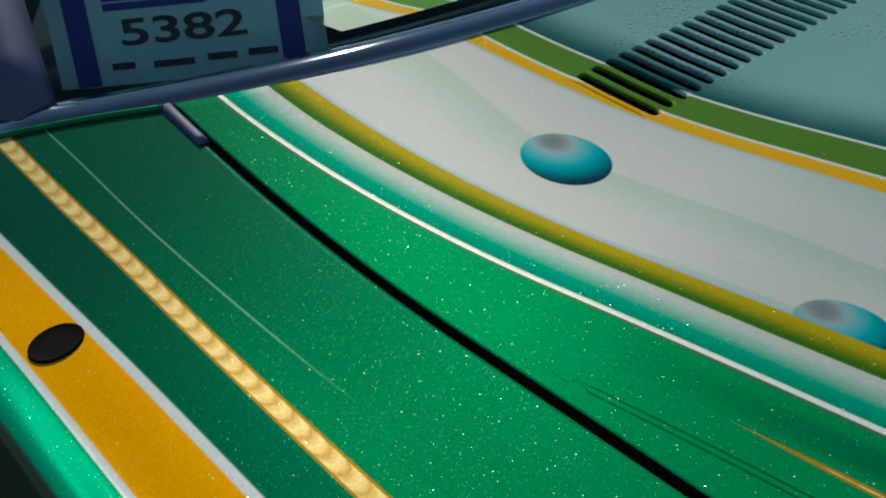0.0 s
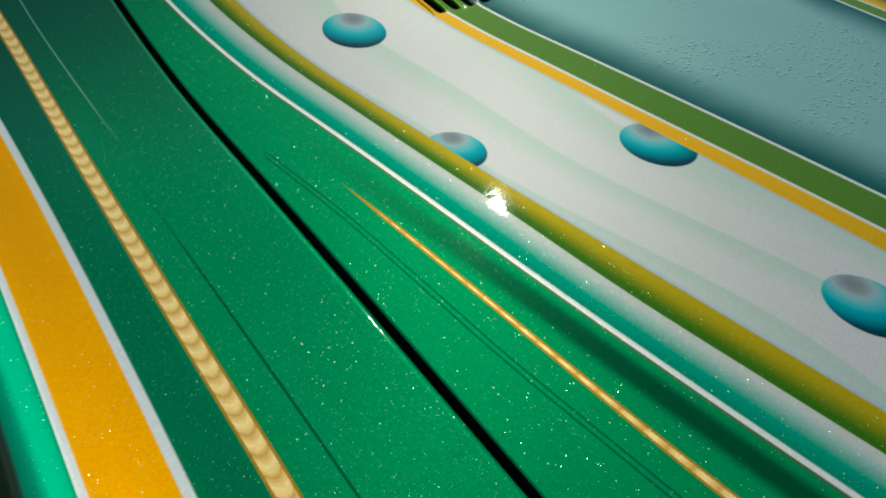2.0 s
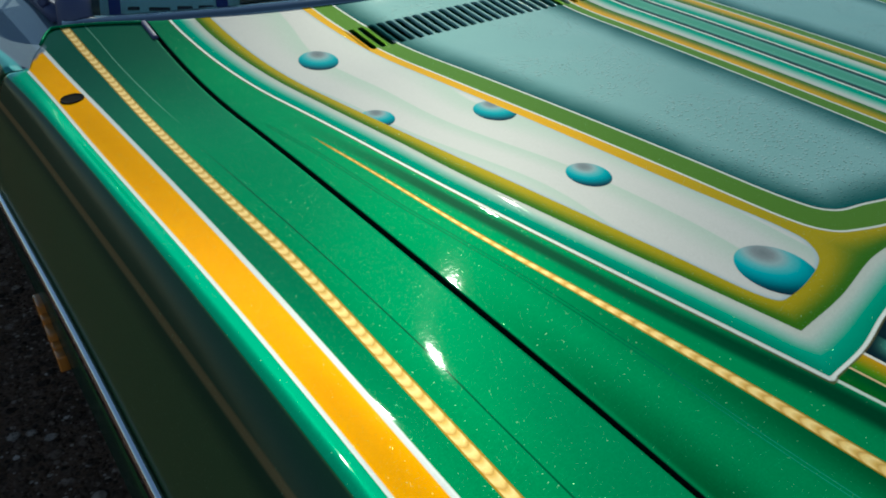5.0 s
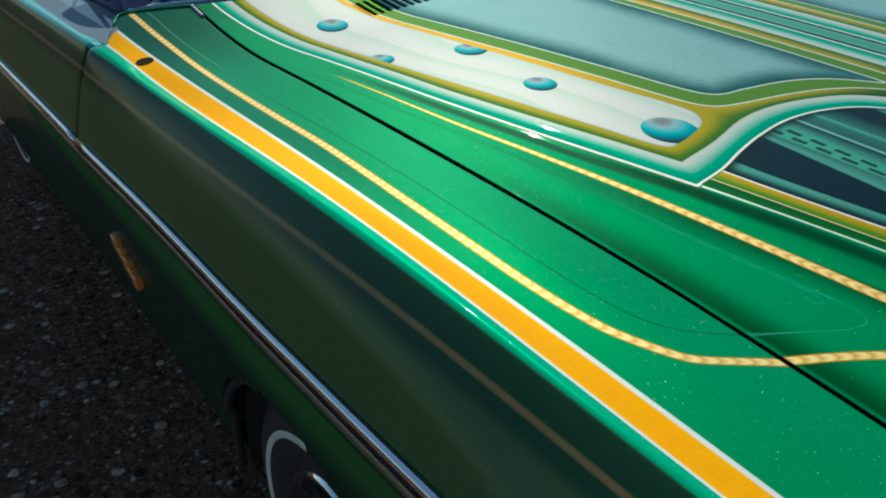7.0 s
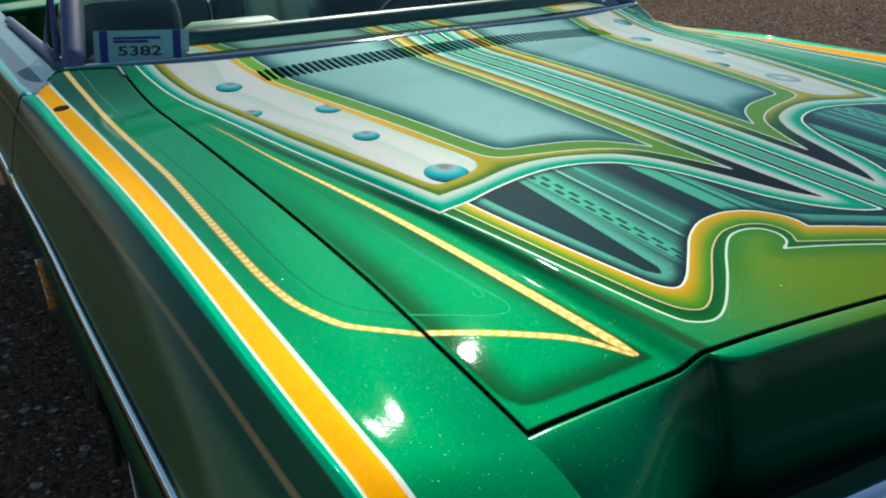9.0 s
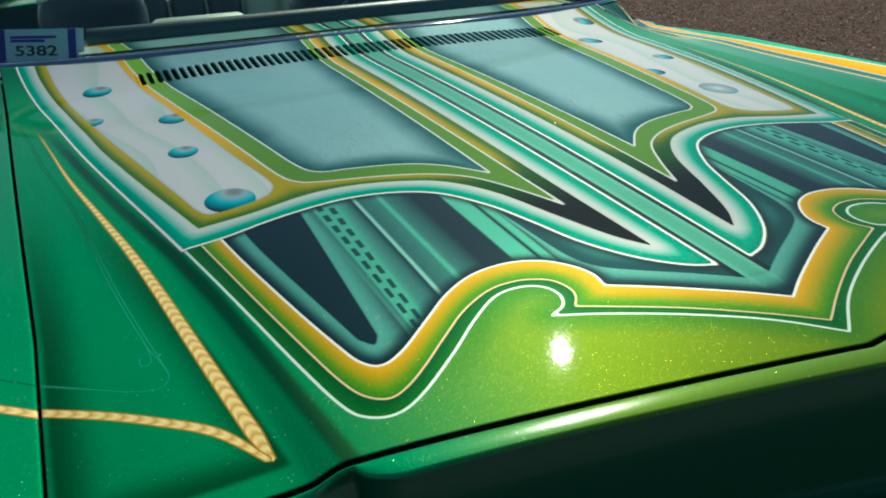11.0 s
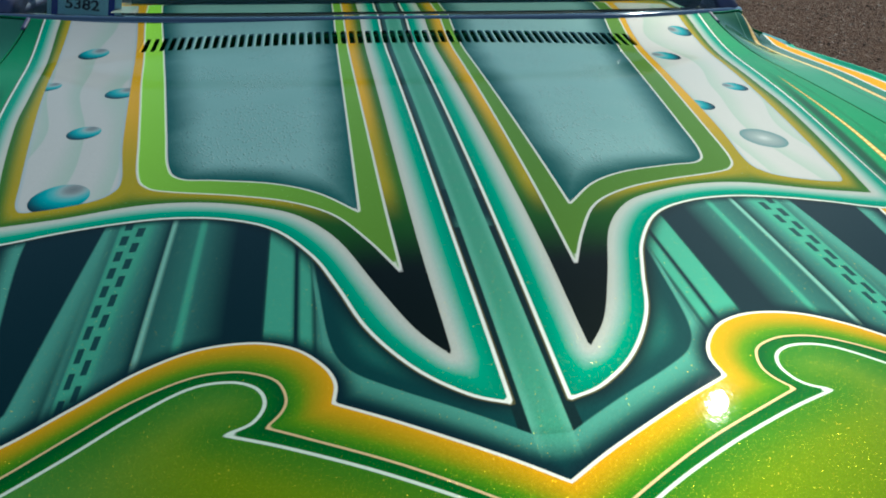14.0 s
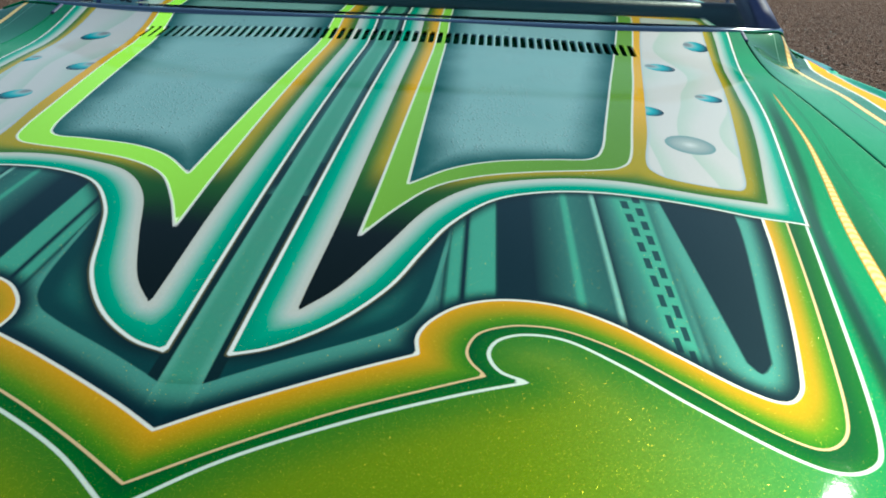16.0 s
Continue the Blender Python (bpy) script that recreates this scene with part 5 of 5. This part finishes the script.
dash_line = [(x, 1.60 + 0.10 * (abs(x) / 0.73) ** 3, 0.0) for x in np.linspace(-0.80, 0.80, 33)]
dash = part("dashboard", sweep(dash_line, [(-a, b) for a, b in ((-0.02, 0.80), (-0.02, 1.030), (0.10, 1.045), (0.26, 1.052), (0.33, 1.046), (0.36, 1.02), (0.35, 0.97), (0.33, 0.80))]), DASH, car, "dark teal padded dashboard")
part("dash_top", dash_top_mesh(), PAINT, dash, "painted dash top with striped design")
roll = [(x, 1.622 + 0.085 * (abs(x) / 0.73) ** 3, 1.082 - 0.006 * (x / 0.73) ** 2) for x in np.linspace(-0.555, 0.80, 41)]
part("dash_roll", sweep(roll, [(0.030 * math.cos(a), 0.030 * math.sin(a)) for a in np.linspace(0, 2 * math.pi, 20, endpoint=False)]), TEAL_VINYL, dash, "dark teal padded roll")


def seat(name, x0, x1, y, z0, z1, material, lean=0.10, label=""):
    """An upholstered seat back with rounded top, in upright channels."""
    bm = bmesh.new()
    made = box(bm, (x0, y, z0), (x1, y + 0.15, z1), 0.05)
    for v in made.verts:
        v.co.y += lean * (v.co.z - z0)
        u = (v.co.x - x0) / (x1 - x0)
        v.co.z -= 0.03 * (2 * u - 1) ** 4 if v.co.z > (z0 + z1) / 2 else 0
    return part(name, shaded(made), material, car, label)


seat("seat_back", -0.66, -0.32, 2.50, 0.62, 1.135, VINYL_DARK, label="dark green vinyl seat back")
# pale pad: the seat's sunlit top edge put into colour and shape
seat("seat_lit_top", -0.655, -0.325, 2.565, 1.09, 1.148, VINYL)
seat("seat_back", 0.18, 0.66, 2.50, 0.62, 1.10, VINYL_DARK)
seat("centre_armrest", -0.35, 0.02, 2.42, 0.80, 1.035, VINYL, label="pale green vinyl armrest")
bench = seat("rear_seat_back", -0.62, 0.62, 3.29, 0.55, 1.05, VINYL, label="pale green rear bench seat")
# rolls on the left are coloured dark, standing in for a gap's darkness
for k in range(8):
    pad = seat("seat_roll", -0.62 + 0.155 * k + 0.004, -0.62 + 0.155 * (k + 1) - 0.004, 3.25, 0.60, 1.085 - 0.012 * (k % 2), VINYL_DARK if k < 5 else VINYL)
    pad.parent = bench
ring = [(0.33 + 0.19 * math.cos(a), 2.03 + 0.06 * math.sin(a), 0.93 + 0.17 * math.sin(a)) for a in np.linspace(0, 2 * math.pi, 41)]
part("steering_wheel", sweep(ring, [(0.011 * math.cos(b), 0.011 * math.sin(b)) for b in np.linspace(0, 2 * math.pi, 8, endpoint=False)], up=(0, 1, 0.3)), VINYL_DARK, car)

# ---- entry card on the dashboard ----
card = tagged(new("entry_card"), "pale blue paper entry card with dark blue bands, on the dashboard", "card")
CARD = pose(-0.672, 1.636, 1.030, 76, 0, -37)
card.matrix_basis = CARD


def card_piece(name, x0, x1, y0, y1, z, material, label="", curl=0.0):
    xs = np.linspace(x0, x1, 13)
    verts = [(x, y, z + curl * x * x + h) for h in (0.0, 0.0006) for y in (y0, y1) for x in xs]
    faces = grid_faces(2, 13) + [tuple(26 + i for i in f[::-1]) for f in grid_faces(2, 13)]
    return part(name, mesh_of(name, verts, faces, material), material, card, label)


card_piece("sheet", -0.117, 0.120, 0.0, 0.092, 0.0, PAPER, "pale blue paper", 0.15)
for x0 in (-0.102, 0.080):
    card_piece("band", x0, x0 + 0.020, 0.001, 0.091, 0.0010, BLUE_INK, "dark blue band", 0.15)
text = bpy.data.curves.new("number", "FONT")
text.body, text.size, text.align_x, text.extrude, text.offset = "5382", 0.031, "CENTER", 0.0002, 0.0006
number = new("number", text)
number.parent = card
number.location, number.scale = (-0.003, 0.0335, 0.0022), (1.80, 1.0, 1)
text.materials.append(BLACK_INK)
tagged(number, "printed black entry number")
for x0, x1, y in ((-0.070, -0.050, 0.016), (-0.034, 0.002, 0.015), (0.014, 0.040, 0.017), (0.050, 0.076, 0.018), (-0.068, 0.02, 0.066), (-0.068, 0.05, 0.074)):
    card_piece("writing_bar", x0, x1, y - 0.003, y + 0.003, 0.0010, BLACK_INK if y < 0.05 else BLUE_INK, "", 0.15)

# ---- loose stones on the lot ----
def stones_mesh(count):
    rng = np.random.default_rng(7)
    base = bmesh.new()
    bmesh.ops.create_icosphere(base, subdivisions=1, radius=1.0)
    shape = np.array([v.co[:] for v in base.verts])
    tris = [[v.index for v in f.verts] for f in base.faces]
    base.free()
    verts = []
    for k in range(count):
        near = rng.random()
        x = 1.15 + 9.0 * near**1.5 if k % 6 else -1.15 - 2.5 * near
        y = 0.5 + 15.0 * rng.random() ** 1.3
        r = 0.004 + 0.013 * rng.random() ** 2.2
        pts = shape * (1 + 0.3 * rng.standard_normal(shape.shape)) * (r, r * rng.uniform(0.7, 1.4), r * 0.5)
        verts.append(pts + (x, y, r * 0.25))
    faces = (np.array(tris)[None] + len(shape) * np.arange(count)[:, None, None]).reshape(-1, 3).tolist()
    return mesh_of("pebbles", np.vstack(verts), faces, STONE, smooth=False)


pebbles = tagged(new("pebbles", stones_mesh(24000)), "loose brown pebbles scattered on the dirt", "gravel", kind="stuff")
